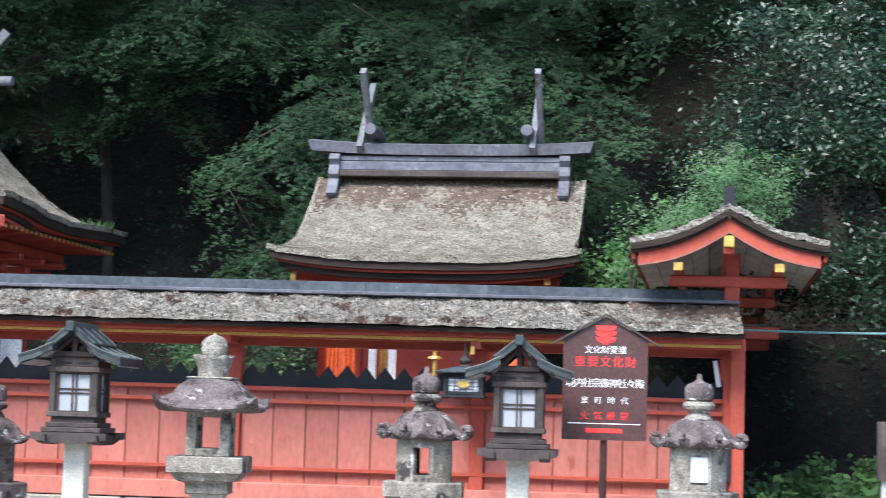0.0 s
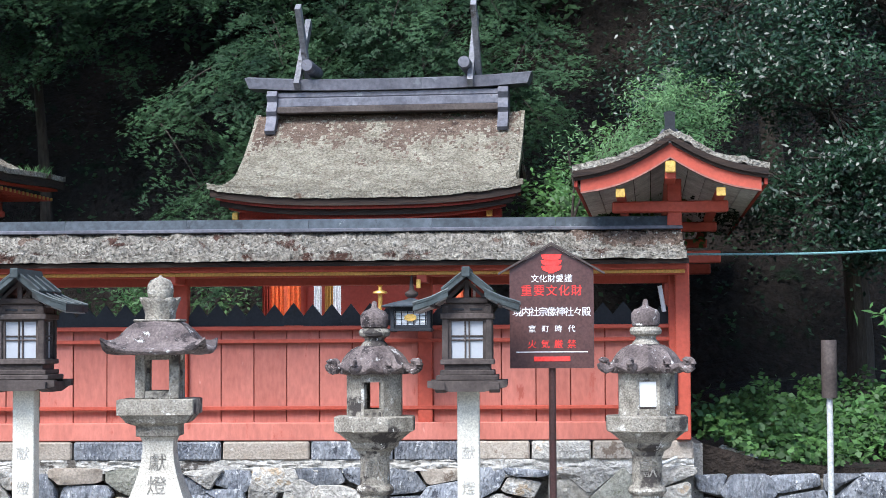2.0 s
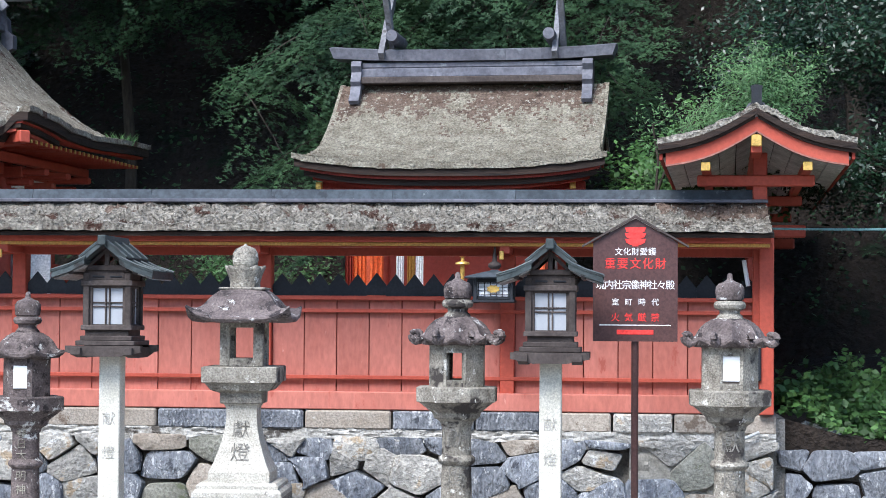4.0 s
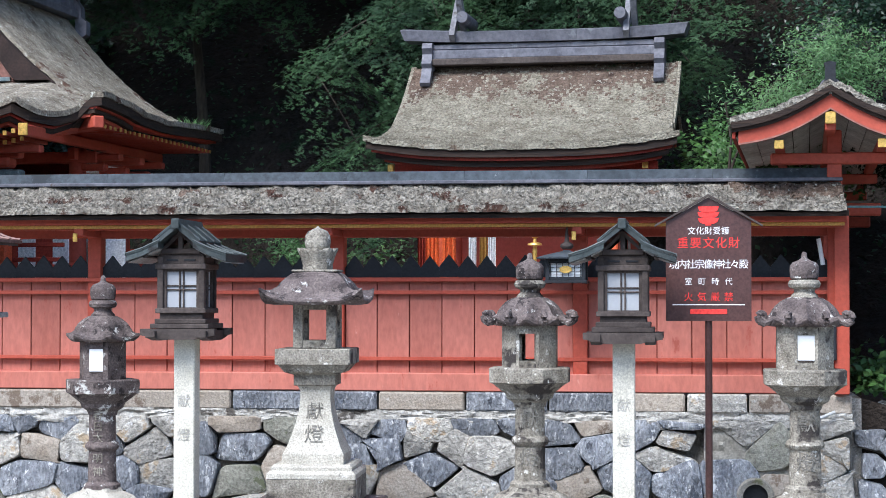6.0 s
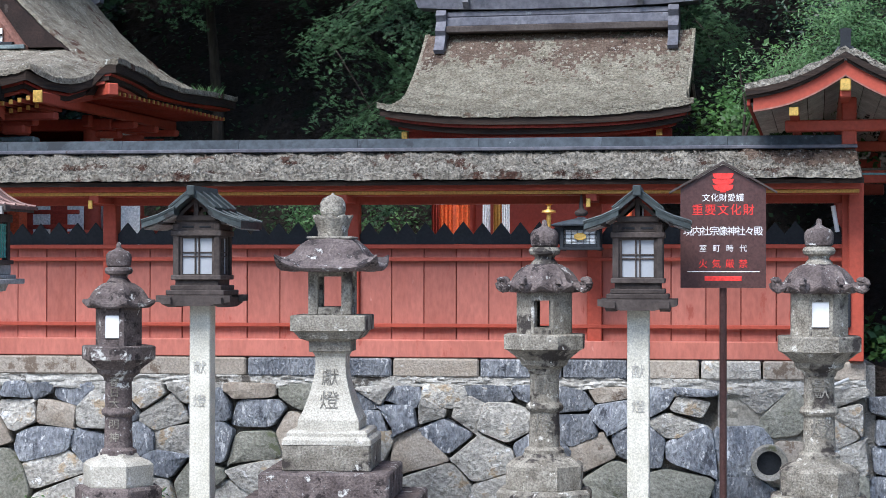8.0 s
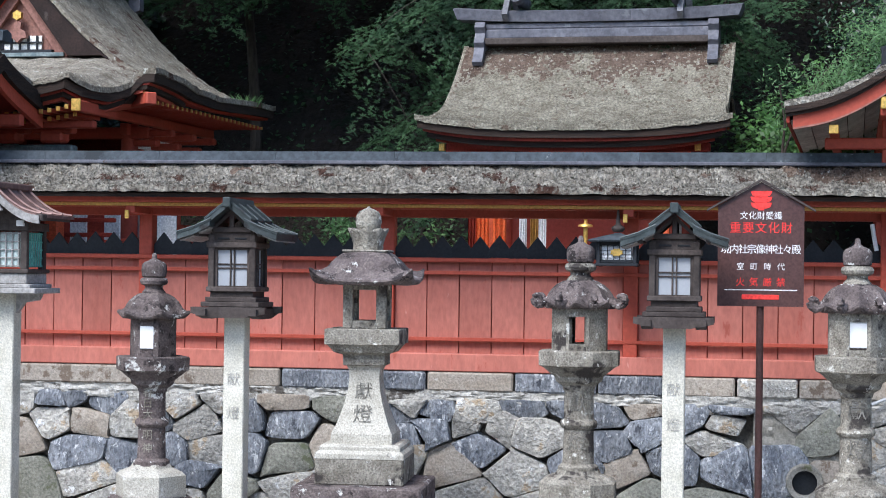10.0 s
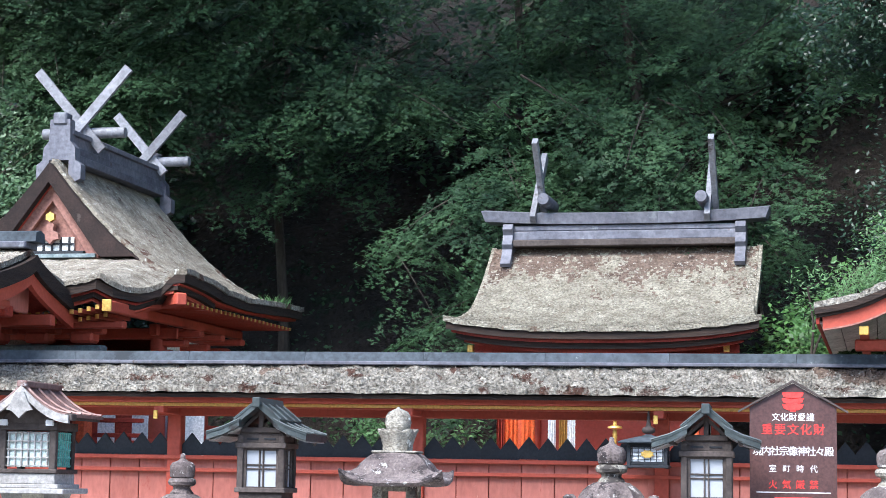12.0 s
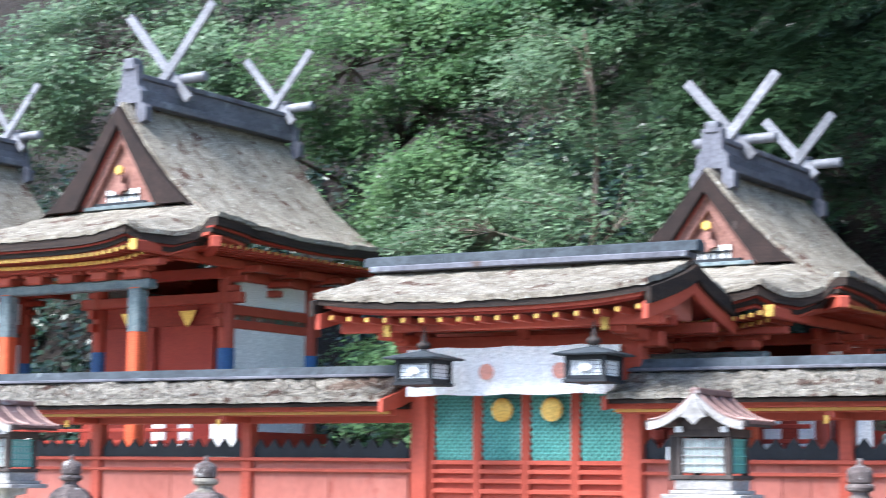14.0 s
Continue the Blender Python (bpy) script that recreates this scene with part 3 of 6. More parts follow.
    part("carved_pendant", MB().prism([(0.72 * x * k, zp + (0.20 + 0.75 * z) * k) for x, z in leaf], -0.03, 0.025), PINKWOOD, ob, "carved brownish-red gable pendant")
    part("gilt_rosette", MB().prism([((0.036 + 0.01 * (i % 2)) * k * math.cos(i * math.pi / 6), zp + 0.34 * k + (0.036 + 0.01 * (i % 2)) * k * math.sin(i * math.pi / 6)) for i in range(12)], -0.04, 0.0), GOLD, ob, "gilt rosette")
    # ridge
    yr0, yr1 = 0.14, B + 0.02
    for w, h, z in ((0.26, 0.07, 0.03), (0.20, 0.08, 0.105), (0.16, 0.09, 0.19), (0.22, 0.045, 0.257)):
        part("ridge_course", MB().box(0, (yr0 + yr1) / 2, zr + z * k, w * k, yr1 - yr0, h * k, 0.006), COPPER, ob)
    scroll = [(-0.12, 0.26), (0.12, 0.26), (0.13, 0.12), (0.19, 0.08), (0.20, 0.0), (0.27, -0.03), (0.27, -0.12), (0.19, -0.14), (0.12, -0.10), (0.12, 0.0),
              (-0.12, 0.0), (-0.12, -0.10), (-0.19, -0.14), (-0.27, -0.12), (-0.27, -0.03), (-0.20, 0.0), (-0.19, 0.08), (-0.13, 0.12)]
    for y in (yr0, yr1):
        part("ridge_end", MB().prism([(x * k, zr + z * k) for x, z in [(0.78 * a, 1.4 * b) for a, b in scroll]], y - 0.05, y + 0.05), COPPER, ob, "grey scrolled ridge-end board")
        part("ridge_block", MB().box(0, y, zr + 0.37 * k, 0.13 * k, 0.13 * k, 0.11 * k, 0.012), COPPER, ob)
    for y in (fork_y, B - 0.06 * k):
        lg = part("ridge_log", MB().lathe([(0.044 * k, -0.40 * k), (0.05 * k, -0.39 * k), (0.05 * k, 0.39 * k), (0.044 * k, 0.40 * k)], 14), FORK, ob, "grey log across the ridge", smooth=True)
        lg.matrix_basis = pose(0.0, y, zr + 0.33 * k, 0, 90, 0)
        chigi_pair(ob, (0, y - 0.07 * k, zr + 0.39 * k), fork * k * (1.0 if y == fork_y else 0.8), "y")
    # body: posts, walls, brackets
    bw, by0, by1 = 0.78 * k, 0.62 * k, B - 0.55 * k
    for x in (-bw, bw):
        for y in (by0, by1):
            part("post", MB().lathe([(0.075 * k, 0), (0.075 * k, ze - 0.25)], 12, 0, x, y, 0), RED, ob, smooth=True)
        part("porch_post", MB().box(x, F + 0.55 * k, (ze - 0.60) / 2, 0.13 * k, 0.13 * k, ze - 0.60, 0.02), POSTORANGE, ob, "orange square porch post")
        part("porch_post_head", MB().box(x, F + 0.55 * k, ze - 0.84, 0.136 * k, 0.136 * k, 0.40 * k, 0.02), SLATE, ob, "painted blue-grey post head")
        part("side_wall", MB().box(x, (by0 + by1) / 2, 0.42 + (ze - 0.74 * k - 0.42) / 2, 0.04, by1 - by0 - 0.16 * k, ze - 0.74 * k - 0.42, 0.004), PLASTER, ob, "white plastered side wall")
        for z, h in ((ze - 0.62 * k, 0.09), (ze - 0.30 * k, 0.10), (ze - 0.75 * k, 0.08), (0.42, 0.12)):
            part("tie_beam", MB().box(x, (by0 + by1) / 2, z, 0.07, by1 - by0 + 0.3 * k, h * k, 0.006), RED, ob)
        part("bracket_wall", MB().box(x * 0.99, (by0 + by1) / 2, ze - 0.46 * k, 0.03, by1 - by0, 0.22 * k, 0.004), PLASTER, ob, "white panel between brackets")
        part("painted_panel", MB().box(x * 0.99, (by0 + by1) / 2, ze - 0.685 * k, 0.034, by1 - by0, 0.06 * k, 0.004), GREENRED, ob, "panel painted green and red")
        for y in (by0, by1):
            part("post_band", MB().lathe([(0.08 * k, ze - 1.25 * k), (0.08 * k, ze - 0.98 * k)], 12, 0, x, y, 0), BLUE if half > 1.7 else RED, ob, "painted band on the post", smooth=True)
        for y in (by0, (by0 + by1) / 2, by1):
            for i in range(3):
                part("bracket", MB().box(x + math.copysign(0.05 + 0.07 * i, x) * k, y, ze - 0.50 + 0.085 * i * k, (0.16 + 0.14 * i) * k, 0.10 * k, 0.06 * k, 0.012), RED, ob)
    part("front_wall", MB().box(0, by0 + 0.02, 0.35 + (ze - 0.9) / 2, 2 * bw - 0.15 * k, 0.05, ze - 0.9, 0.004), REDDARK, ob, "dull vermilion panelled door wall")
    for x in (-0.36 * k, 0.36 * k):
        part("door", MB().box(x, by0 - 0.03, 0.35 + (ze - 1.2) / 2, 0.62 * k, 0.04, ze - 1.25, 0.01), REDDARK, ob)
        part("gilt_fitting", MB().prism([(x - 0.1 * k, ze - 0.72), (x + 0.1 * k, ze - 0.72), (x + 0.05 * k, ze - 0.82), (x, ze - 0.90), (x - 0.05 * k, ze - 0.82)], by0 - 0.065, by0 - 0.055), GOLD, ob, "gilt door fitting")
    part("back_wall", MB().box(0, by1, ze / 2, 2 * bw - 0.16 * k, 0.05, ze - 0.4, 0.004), REDDARK, ob)
    for z, h, material in ((ze - 0.60, 0.10, RED), (ze - 0.33, 0.10, RED)):
        part("front_beam", MB().box(0, by0 - 0.02, z, 2 * bw + 0.4 * k, 0.10, h * k, 0.008), material, ob)
    part("rainbow_beam", MB().box(0, F + 0.55 * k, ze - 0.58, 2 * bw + 0.34 * k, 0.12 * k, 0.085 * k, 0.015), SLATE, ob, "painted blue-grey porch beam")
    for i in range(5):
        x = (-0.78 + 0.39 * i) * k
        part("bracket", MB().box(x, F + 0.53 * k, ze - 0.48, 0.20 * k, 0.16 * k, 0.09 * k, 0.02), RED, ob)
        part("bracket", MB().box(x, F + 0.53 * k, ze - 0.42, 0.34 * k, 0.12 * k, 0.06 * k, 0.012), RED, ob)
    part("porch_purlin", MB().box(0, F + 0.42 * k, ze - 0.385, 2 * hp + 0.1 * k, 0.09 * k, 0.06 * k, 0.008), RED, ob)
    # rafters with gilt ends
    n = 31
    for row, dy, dz in ((0, 0.0, 0.0), (1, 0.16 * k, -0.045 * k)):
        for i in range(n):
            x = -hp * 0.96 + 2 * hp * 0.96 * i / (n - 1)
            z = ze - 0.335 + dz + 0.075 * k * (abs(x) / hp) ** 4
            r = part("rafter", MB().box(x, F + 0.41 * k + dy / 2, z, 0.030 * k, 0.62 * k - dy, 0.03 * k, 0.003), RED, ob)
            part("rafter_cap", MB().box(x, F + 0.095 * k + dy, z, 0.032 * k, 0.012, 0.036 * k, 0.002), GOLD, r, "gilt rafter end")
    for s in (-1, 1):
        for i in range(26):
            y = yc + 0.2 * k + (B - yc - 0.3 * k) * i / 25
            part("side_rafter", MB().box(s * (half - 0.42 * k), y, ze - 0.17 * k, 0.62 * k, 0.028 * k, 0.028 * k, 0.003), RED, ob)
            part("rafter_cap", MB().box(s * (half - 0.105 * k), y, ze - 0.17 * k, 0.012, 0.03 * k, 0.03 * k, 0.002), OCHRE, ob, "ochre rafter end")
        part("side_purlin", MB().box(s * (bw + 0.2 * k), (yc + B) / 2, ze - 0.23 * k, 0.08 * k, B - yc - 0.2 * k, 0.08 * k, 0.006), RED, ob)
        part("corner_rafter", MB().box(s * (hp + 0.06 * k), F + 0.42 * k, ze - 0.27, 0.07 * k, 0.75 * k, 0.09 * k, 0.01), RED, ob)
        part("gilt_fitting", MB().box(s * (hp + 0.06 * k), F + 0.035 * k, ze - 0.265, 0.075 * k, 0.02, 0.095 * k, 0.004), GOLD, ob, "gilt end fitting")
        d = pose(0, 0, 0, 0, 0, s * 45).to_3x3()
        part("hip_rafter", MB().box(s * (half - 0.36 * k), yc + 0.34 * k, ze - 0.16 * k, 0.09 * k, 0.9 * k, 0.10 * k, 0.01, d), RED, ob)
        part("gilt_fitting", MB().box(s * (half - 0.10 * k), yc + 0.085 * k, ze - 0.15 * k, 0.095 * k, 0.04, 0.09 * k, 0.004, d), GOLD, ob, "gilt hip fitting")
    # veranda
    part("veranda", MB().box(0, (F + 0.8 * k + by1) / 2, 0.40, 2 * bw + 0.85 * k, by1 - F - 0.5 * k, 0.06, 0.008), RED, ob)
    for s in (-1, 1):
        x = s * (bw + 0.38 * k)
        for z in (0.62, 0.78, 0.92):
            part("veranda_rail", MB().box(x, (F + 0.8 * k + by1) / 2, z, 0.04, by1 - F - 0.5 * k, 0.035, 0.006), REDDARK, ob)
        for i in range(4):
            part("veranda_post", MB().box(x, F + 1.1 * k + (by1 - F - 1.3 * k) * i / 3, 0.65, 0.06, 0.06, 0.62, 0.008), RED, ob)
        part("veranda_panel", MB().box(s * (bw + 0.30 * k), (by0 + by1) / 2, 0.80, 0.025, by1 - by0 - 0.2, 0.62, 0.004), REDDARK, ob, "dull vermilion panel behind the rail")
        part("wing_panel", MB().box(s * (bw + 0.17 * k), by0 + 0.1, 0.85, 0.20 * k, 0.025, 0.78, 0.004), REDDARK, ob, "dull vermilion panel behind the rail")
    for x0p, x1p in ((-1.5, -1.25), (-1.0, -0.86), (0.55, 0.70), (0.86, 1.0), (1.22, 1.5)):
        part("veranda_panel", MB().box((x0p + x1p) / 2 * k, -0.1, 0.92, (x1p - x0p) * k, 0.025, 0.6, 0.004), PLASTER, ob, "white panel behind the rail")
    part("front_rail", MB().box(0, F + 0.85 * k, 0.98, 2 * bw + 0.8 * k, 0.035, 0.035, 0.005), REDDARK, ob)
    part("front_rail", MB().box(0, F + 0.85 * k, 1.10, 2 * bw + 0.8 * k, 0.035, 0.035, 0.005), REDDARK, ob)
    part("foundation", MB().box(0, (F + B) / 2, 0.18, 2 * bw + 0.2 * k, B - F - 0.9 * k, 0.36, 0.02), PLASTER, ob, "white rendered base")
    return ob


kasuga_hall("small vermilion hall with bark roof and crossed finials", -6.13, 1.60, 15.18, 13.70, 17.42, 3.13, 4.29, 0.68, 0.60)
west = kasuga_hall("large vermilion main hall with bark roof, white side wall", -12.8, 1.85, 15.3, 14.0, 18.1, 4.02, 5.50, 0.82, 0.80)
copy_thing(west, pose(-17.0, 15.3, 0.9, 0, 0, -3.5))


# ---- the hall with its long side to the front ----
def nagare_hall():
    cx, yr = -1.26, 16.5
    ob = thing("shrine_hall", "small vermilion hall under a mossy bark roof with grey ridge", "shrine", cx, yr, 0.9, -3.5, group="shrine halls")
    P = []
    for i in range(91):
        u = -1 + 2 * i / 90
        row = []
        for j in range(61):
            v = j / 60
            half = 1.185 + 0.115 * v ** 4
            y = -1.5 * v
            z = 2.74 - 0.80 * (1 - (1 - v) ** 1.75) - 0.02 * v + 0.09 * abs(u) ** 3 * v ** 2
            row.append((u * half, y, z))
        P.append(row)
    layers = [("bark_edge", EAVE, 0.02, 0.06), ("eave_board", REDDARK, 0.06, 0.028), ("bark_edge", EAVE, 0.09, 0.05), ("soffit", REDDARK, 0.15, 0.03)]
    roof_layers(ob, P, PALEMOSS, 0.015, 5, layers, 26000, bare=(2.50, 0.30))
    P = [[(u * 1.17, 0.95 * v, 2.74 - 0.55 * (1 - (1 - v) ** 1.6)) for v in (0, 0.25, 0.5, 0.75, 1)] for u in (-1, -0.5, 0, 0.5, 1)]
    roof_layers(ob, P, BARK, 0.0, 6, layers[:2])
    for s in (-1, 1):
        pts = [(0.03 - 0.85 * j / 14, 2.757 - 0.78 * (1 - (1 - 0.59 * j / 14) ** 1.75)) for j in range(15)]
        part("verge", MB().prism(pts + [(y, z - 0.10) for y, z in pts[::-1]], s * 1.17, s * 1.215, "x"), PALEMOSS, ob, "bark verge")
        part("bargeboard", MB().prism([(y, z - 0.10) for y, z in pts] + [(y, z - 0.24) for y, z in pts[::-1]], s * 1.15, s * 1.20, "x"), EAVE, ob)
        part("gable_wall", MB().prism([(-0.75, 2.1), (0.75, 2.1), (0.05, 2.62), (-0.05, 2.62)], s * 0.72, s * 0.76, "x"), PLASTER, ob)
    # ridge
    part("ridge_base", MB().box(0, 0, 2.775, 2.10, 0.30, 0.06, 0.008), WOOD, ob, "dark ridge base board")
    part("ridge_course", MB().box(0, 0, 2.845, 2.06, 0.22, 0.085, 0.01), COPPER, ob)
    part("ridge_course", MB().box(0, 0, 2.915, 2.06, 0.20, 0.05, 0.008), COPPER, ob)
    nseg = 8
    for i in range(nseg):
        a, b = -1.25 + 2.5 * i / nseg, -1.25 + 2.5 * (i + 1) / nseg
        za, zb = 0.035 * (abs(a) / 1.25) ** 3, 0.035 * (abs(b) / 1.25) ** 3
        vs = []
        for x, dz, w in ((a, za, 1), (b, zb, 1)):
            sx = x + (0.035 * (x > 1.2) - 0.035 * (x < -1.2))
            vs += [(x, -0.13, 2.945 + dz), (x, 0.13, 2.945 + dz), (sx, 0.15, 3.035 + dz), (sx, 0.0, 3.065 + dz), (sx, -0.15, 3.035 + dz)]
        part("ridge_cover", MB().add(vs, [(0, 1, 2, 3, 4), (9, 8, 7, 6, 5)] + [(k, k + 5, (k + 1) % 5 + 5, (k + 1) % 5) for k in range(5)]), COPPER, ob)
    for s in (-1, 1):
        x = s * 1.035
        curl = [(0.07, 2.95), (-0.14, 2.95), (-0.175, 2.90), (-0.14, 2.85), (-0.165, 2.80), (-0.20, 2.76), (-0.17, 2.72), (-0.20, 2.66), (-0.27, 2.58), (-0.24, 2.55), (-0.15, 2.62), (-0.10, 2.70), (0.07, 2.72)]
        part("ridge_end", MB().prism(curl, x - 0.045, x + 0.045, "x"), COPPER, ob, "grey scrolled ridge-end board")
        lg = part("ridge_log", MB().lathe([(0.05, -0.27), (0.056, -0.25), (0.056, 0.25), (0.05, 0.27)], 14), COPPER, ob, "grey log across the ridge", smooth=True)
        lg.matrix_basis = pose(s * 0.70, 0.02, 3.16, 90, 0, 0)
        chigi_pair(ob, (s * 0.775, 0.0, 3.19), 0.62, "x", 0.05)
    # body
    for x in (-0.72, 0.72):
        for y in (-0.5, 0.55):
            part("post", MB().lathe([(0.07, 0), (0.07, 2.1)], 12, 0, x, y, 0), RED, ob, smooth=True)
        part("porch_post", MB().box(x, -1.15, 0.85, 0.11, 0.11, 1.7, 0.014), POSTORANGE, ob, "orange porch post")
    part("front_wall", MB().box(0, -0.48, 1.15, 1.4, 0.05, 1.6, 0.005), RED, ob)
    for x in (-0.70, 0.70):
        part("side_wall", MB().box(x, 0.03, 1.15, 0.04, 0.95, 1.6, 0.005), PLASTER, ob, "white plastered wall")
    part("back_wall", MB().box(0, 0.55, 1.15, 1.3, 0.05, 1.6, 0.005), REDDARK, ob)
    part("porch_beam", MB().box(0, -1.15, 1.66, 1.9, 0.10, 0.13, 0.012), RED, ob)
    part("porch_purlin", MB().box(0, -1.15, 1.76, 2.2, 0.08, 0.07, 0.006), REDDARK, ob)
    for x in (-1.13, 1.0):
        part("gilt_fitting", MB().box(x, -1.19, 1.76, 0.05, 0.05, 0.06, 0.004), GOLD, ob, "gilt end fitting")
    part("veranda", MB().box(0, -0.25, 0.42, 1.9, 1.5, 0.06, 0.006), RED, ob)
    part("foundation", MB().box(0, -0.3, 0.1, 2.0, 2.0, 0.24, 0.02), PLASTER, ob)
    return ob


nagare_hall()


# ---- gate ----
def gate():
    cx = -6.79
    ob = thing("shrine_gate", "vermilion gate with bark roof, green lattice doors and white curtain", "gate", cx, FY, 0.9)
    for s in (-1, 1):
        part("post", MB().box(s * 0.93, 0, 0.95, 0.15, 0.16, 1.9, 0.012), RED, ob)
        for i in range(3):
            part("bracket", MB().box(s * 1.0, -0.25 * i + 0.1, 1.72 + 0.03 * i, 0.14, 0.22, 0.09, 0.015), RED, ob)
    for x in (-1.008, 0.898):
        part("wing_board", MB().prism([(0.0, 1.45), (-0.30, 1.335), (-0.57, 1.265), (-0.57, 1.165), (-0.28, 1.215), (0.0, 1.31)], x, x + 0.032, "x"), RED, ob, "sloping vermilion verge board")
    part("lintel", MB().box(0, 0, 1.72, 2.3, 0.14, 0.12, 0.01), RED, ob)
    part("upper_beam", MB().box(0, -0.02, 1.86, 2.5, 0.14, 0.09, 0.01), REDDARK, ob)
    part("strut", MB().box(0, -0.05, 1.80, 0.1, 0.1, 0.14, 0.01), RED, ob)
    part("eave_purlin", MB().box(0, -0.52, 1.835, 2.75, 0.09, 0.09, 0.008), RED, ob)
    part("eave_purlin", MB().box(0, 0.52, 1.835, 2.75, 0.09, 0.09, 0.008), RED, ob)
    for sy in (-1, 1):
        P = []
        nx = 80 if sy < 0 else 20
        for i in range(nx + 1):
            u = -1 + 2 * i / nx
            row = []
            nv = 30 if sy < 0 else 10
            for j in range(nv + 1):
                v = j / nv
                row.append((u * (1.385 + 0.02 * v), sy * 0.90 * v, 2.33 - 0.31 * v ** 0.8 + 0.07 * abs(u) ** 3 * v))
            P.append(row)
        roof_layers(ob, P, BARK, 0.02, 21, [("bark_edge", EAVE, 0.015, 0.05), ("eave_board", RED, 0.06, 0.03), ("soffit", REDDARK, 0.1, 0.02)], 4000 if sy < 0 else 0)
        for s in (-1, 1):
            pts = [(sy * 0.92 * j / 12, 2.28 - 0.31 * (j / 12) ** 0.8 + 0.05 * (j / 12)) for j in range(13)]
            part("bargeboard", MB().prism(pts + [(y, z - 0.12) for y, z in pts[::-1]], s * 1.40, s * 1.44, "x"), EAVE, ob)
            part("inner_bargeboard", MB().prism([(y * 0.96, z - 0.10) for y, z in pts] + [(y * 0.96, z - 0.22) for y, z in pts[::-1]], s * 1.36, s * 1.40, "x"), RED, ob)
    part("gable_panel", MB().box(1.22, 0, 2.02, 0.05, 0.7, 0.30, 0.01), REDOLD, ob)
    part("ridge_course", MB().box(0, 0, 2.345, 2.78, 0.24, 0.05, 0.008), COPPER, ob)
    for i in range(4):
        part("ridge_cover", MB().prism([(-0.09, 2.37), (-0.08, 2.44), (0, 2.46), (0.08, 2.44), (0.09, 2.37)], -1.46 + 0.73 * i + 0.002, -0.73 + 0.73 * i - 0.002, "x"), RIDGE, ob)
    n = 17
    for i in range(n):
        x = -1.30 + 2.60 * i / (n - 1)
        r = part("rafter", MB().box(x, -0.50, 1.848 + 0.05 * (abs(x) / 1.33) ** 3, 0.045, 0.62, 0.05, 0.005), RED, ob)
        part("rafter_cap", MB().box(x, -0.815, 1.848 + 0.05 * (abs(x) / 1.33) ** 3, 0.032, 0.012, 0.036, 0.003), GOLD, r, "gilt rafter end")
    for x in (-0.93, 0.93):
        part("gilt_fitting", MB().box(x, -0.58, 1.80, 0.06, 0.02, 0.10, 0.004), GOLD, ob, "gilt purlin fitting")
    # doors: four leaves with lattice above and rails below
    edge = [-0.855, -0.4275, 0.0, 0.4275, 0.855]
    for a, b in zip(edge, edge[1:]):
        dx = (a + b) / 2
        d = part("door", MB().box(dx, 0.03, 0.42, b - a - 0.01, 0.03, 0.76, 0.005), RED, ob)
        for x in (a + 0.019, b - 0.019):
            part("stile", MB().box(x, 0.0, 0.82, 0.032, 0.06, 1.6, 0.005), RED, d)
        for z in (0.06, 0.56, 0.64, 0.715, 0.785):
            part("door_rail", MB().box(dx, -0.005, z, b - a - 0.06, 0.05, 0.035, 0.004), RED, d)
        part("backing", MB().box(dx, 0.035, 1.06, b - a - 0.06, 0.01, 0.52, 0.001), TEALDARK, d, "dark green backing")
        m = MB()
        w, z0, z1 = (b - a) / 2 - 0.036, 0.80, 1.32
        for s in (-1, 1):
            c = -1.2
            while c < 1.2:
                # slanting bars clipped to the opening
                pts = []
                for k in range(41):
                    x = -w + 2 * w * k / 40
                    z = 1.06 + s * (x - 0) + c
                    if z0 <= z <= z1:
                        pts.append((dx + x, z))
                if len(pts) > 1:
                    (xa, za), (xb, zb) = pts[0], pts[-1]
                    m.prism([(xa, za - 0.010), (xb, zb - 0.010), (xb, zb + 0.010), (xa, za + 0.010)], 0.004 + 0.007 * s, 0.012 + 0.007 * s)
                c += 0.055
        part("lattice", m, TEAL, d, "turquoise diagonal lattice")
    # curtain with folds
    m = MB()
    n = 120
    vs, fs = [], []
    for i in range(n + 1):
        x = -0.92 + 1.84 * i / n
        for j in range(9):
            z = 1.68 - 0.37 * j / 8 - 0.012 * abs(math.sin(x * 1.7 * math.pi))
            y = -0.27 + 0.012 * math.sin(x * 23) * j / 8 + 0.008 * math.sin(x * 51 + 1)
            vs.append((x, y, z))
    for i in range(n):
        for j in range(8):
            fs.append((i * 9 + j, i * 9 + j + 1, i * 9 + j + 10, i * 9 + j + 9))
    ct = part("curtain", m.add(vs, fs), CLOTH, ob, "white shrine curtain with red crests", smooth=True)
    for x in (-0.33, 0.30):
        ring = [(0.062 * math.cos(i * math.pi / 12), 0.062 * math.sin(i * math.pi / 12)) for i in range(24)]
        part("crest", MB().prism([(x + 0.13 + a, 1.48 + b) for a, b in ring], -0.302, -0.298), CREST, ct, "round red crest")
    for x in (-0.185, 0.245):
        prof = [(0.088, -0.008), (0.094, 0.0), (0.088, 0.008), (0.06, 0.012), (0.02, 0.013)]
        c = part("plaque", MB().lathe(prof, 24), GOLD, ob, "round gilt plaque", smooth=True)
        c.matrix_basis = pose(x, -0.06, 1.195, 90, 0, 0)
    return ob


gate()
# steps under the gate
for i in range(4):
    tagged(part("stone_step", MB().box(-6.83, 12.75 - 0.32 * i, 0.9 - 0.2 * i - 0.1, 2.0, 0.34, 0.2, 0.012), STONELIGHT), "pale granite step below the gate", "step", "gate steps")


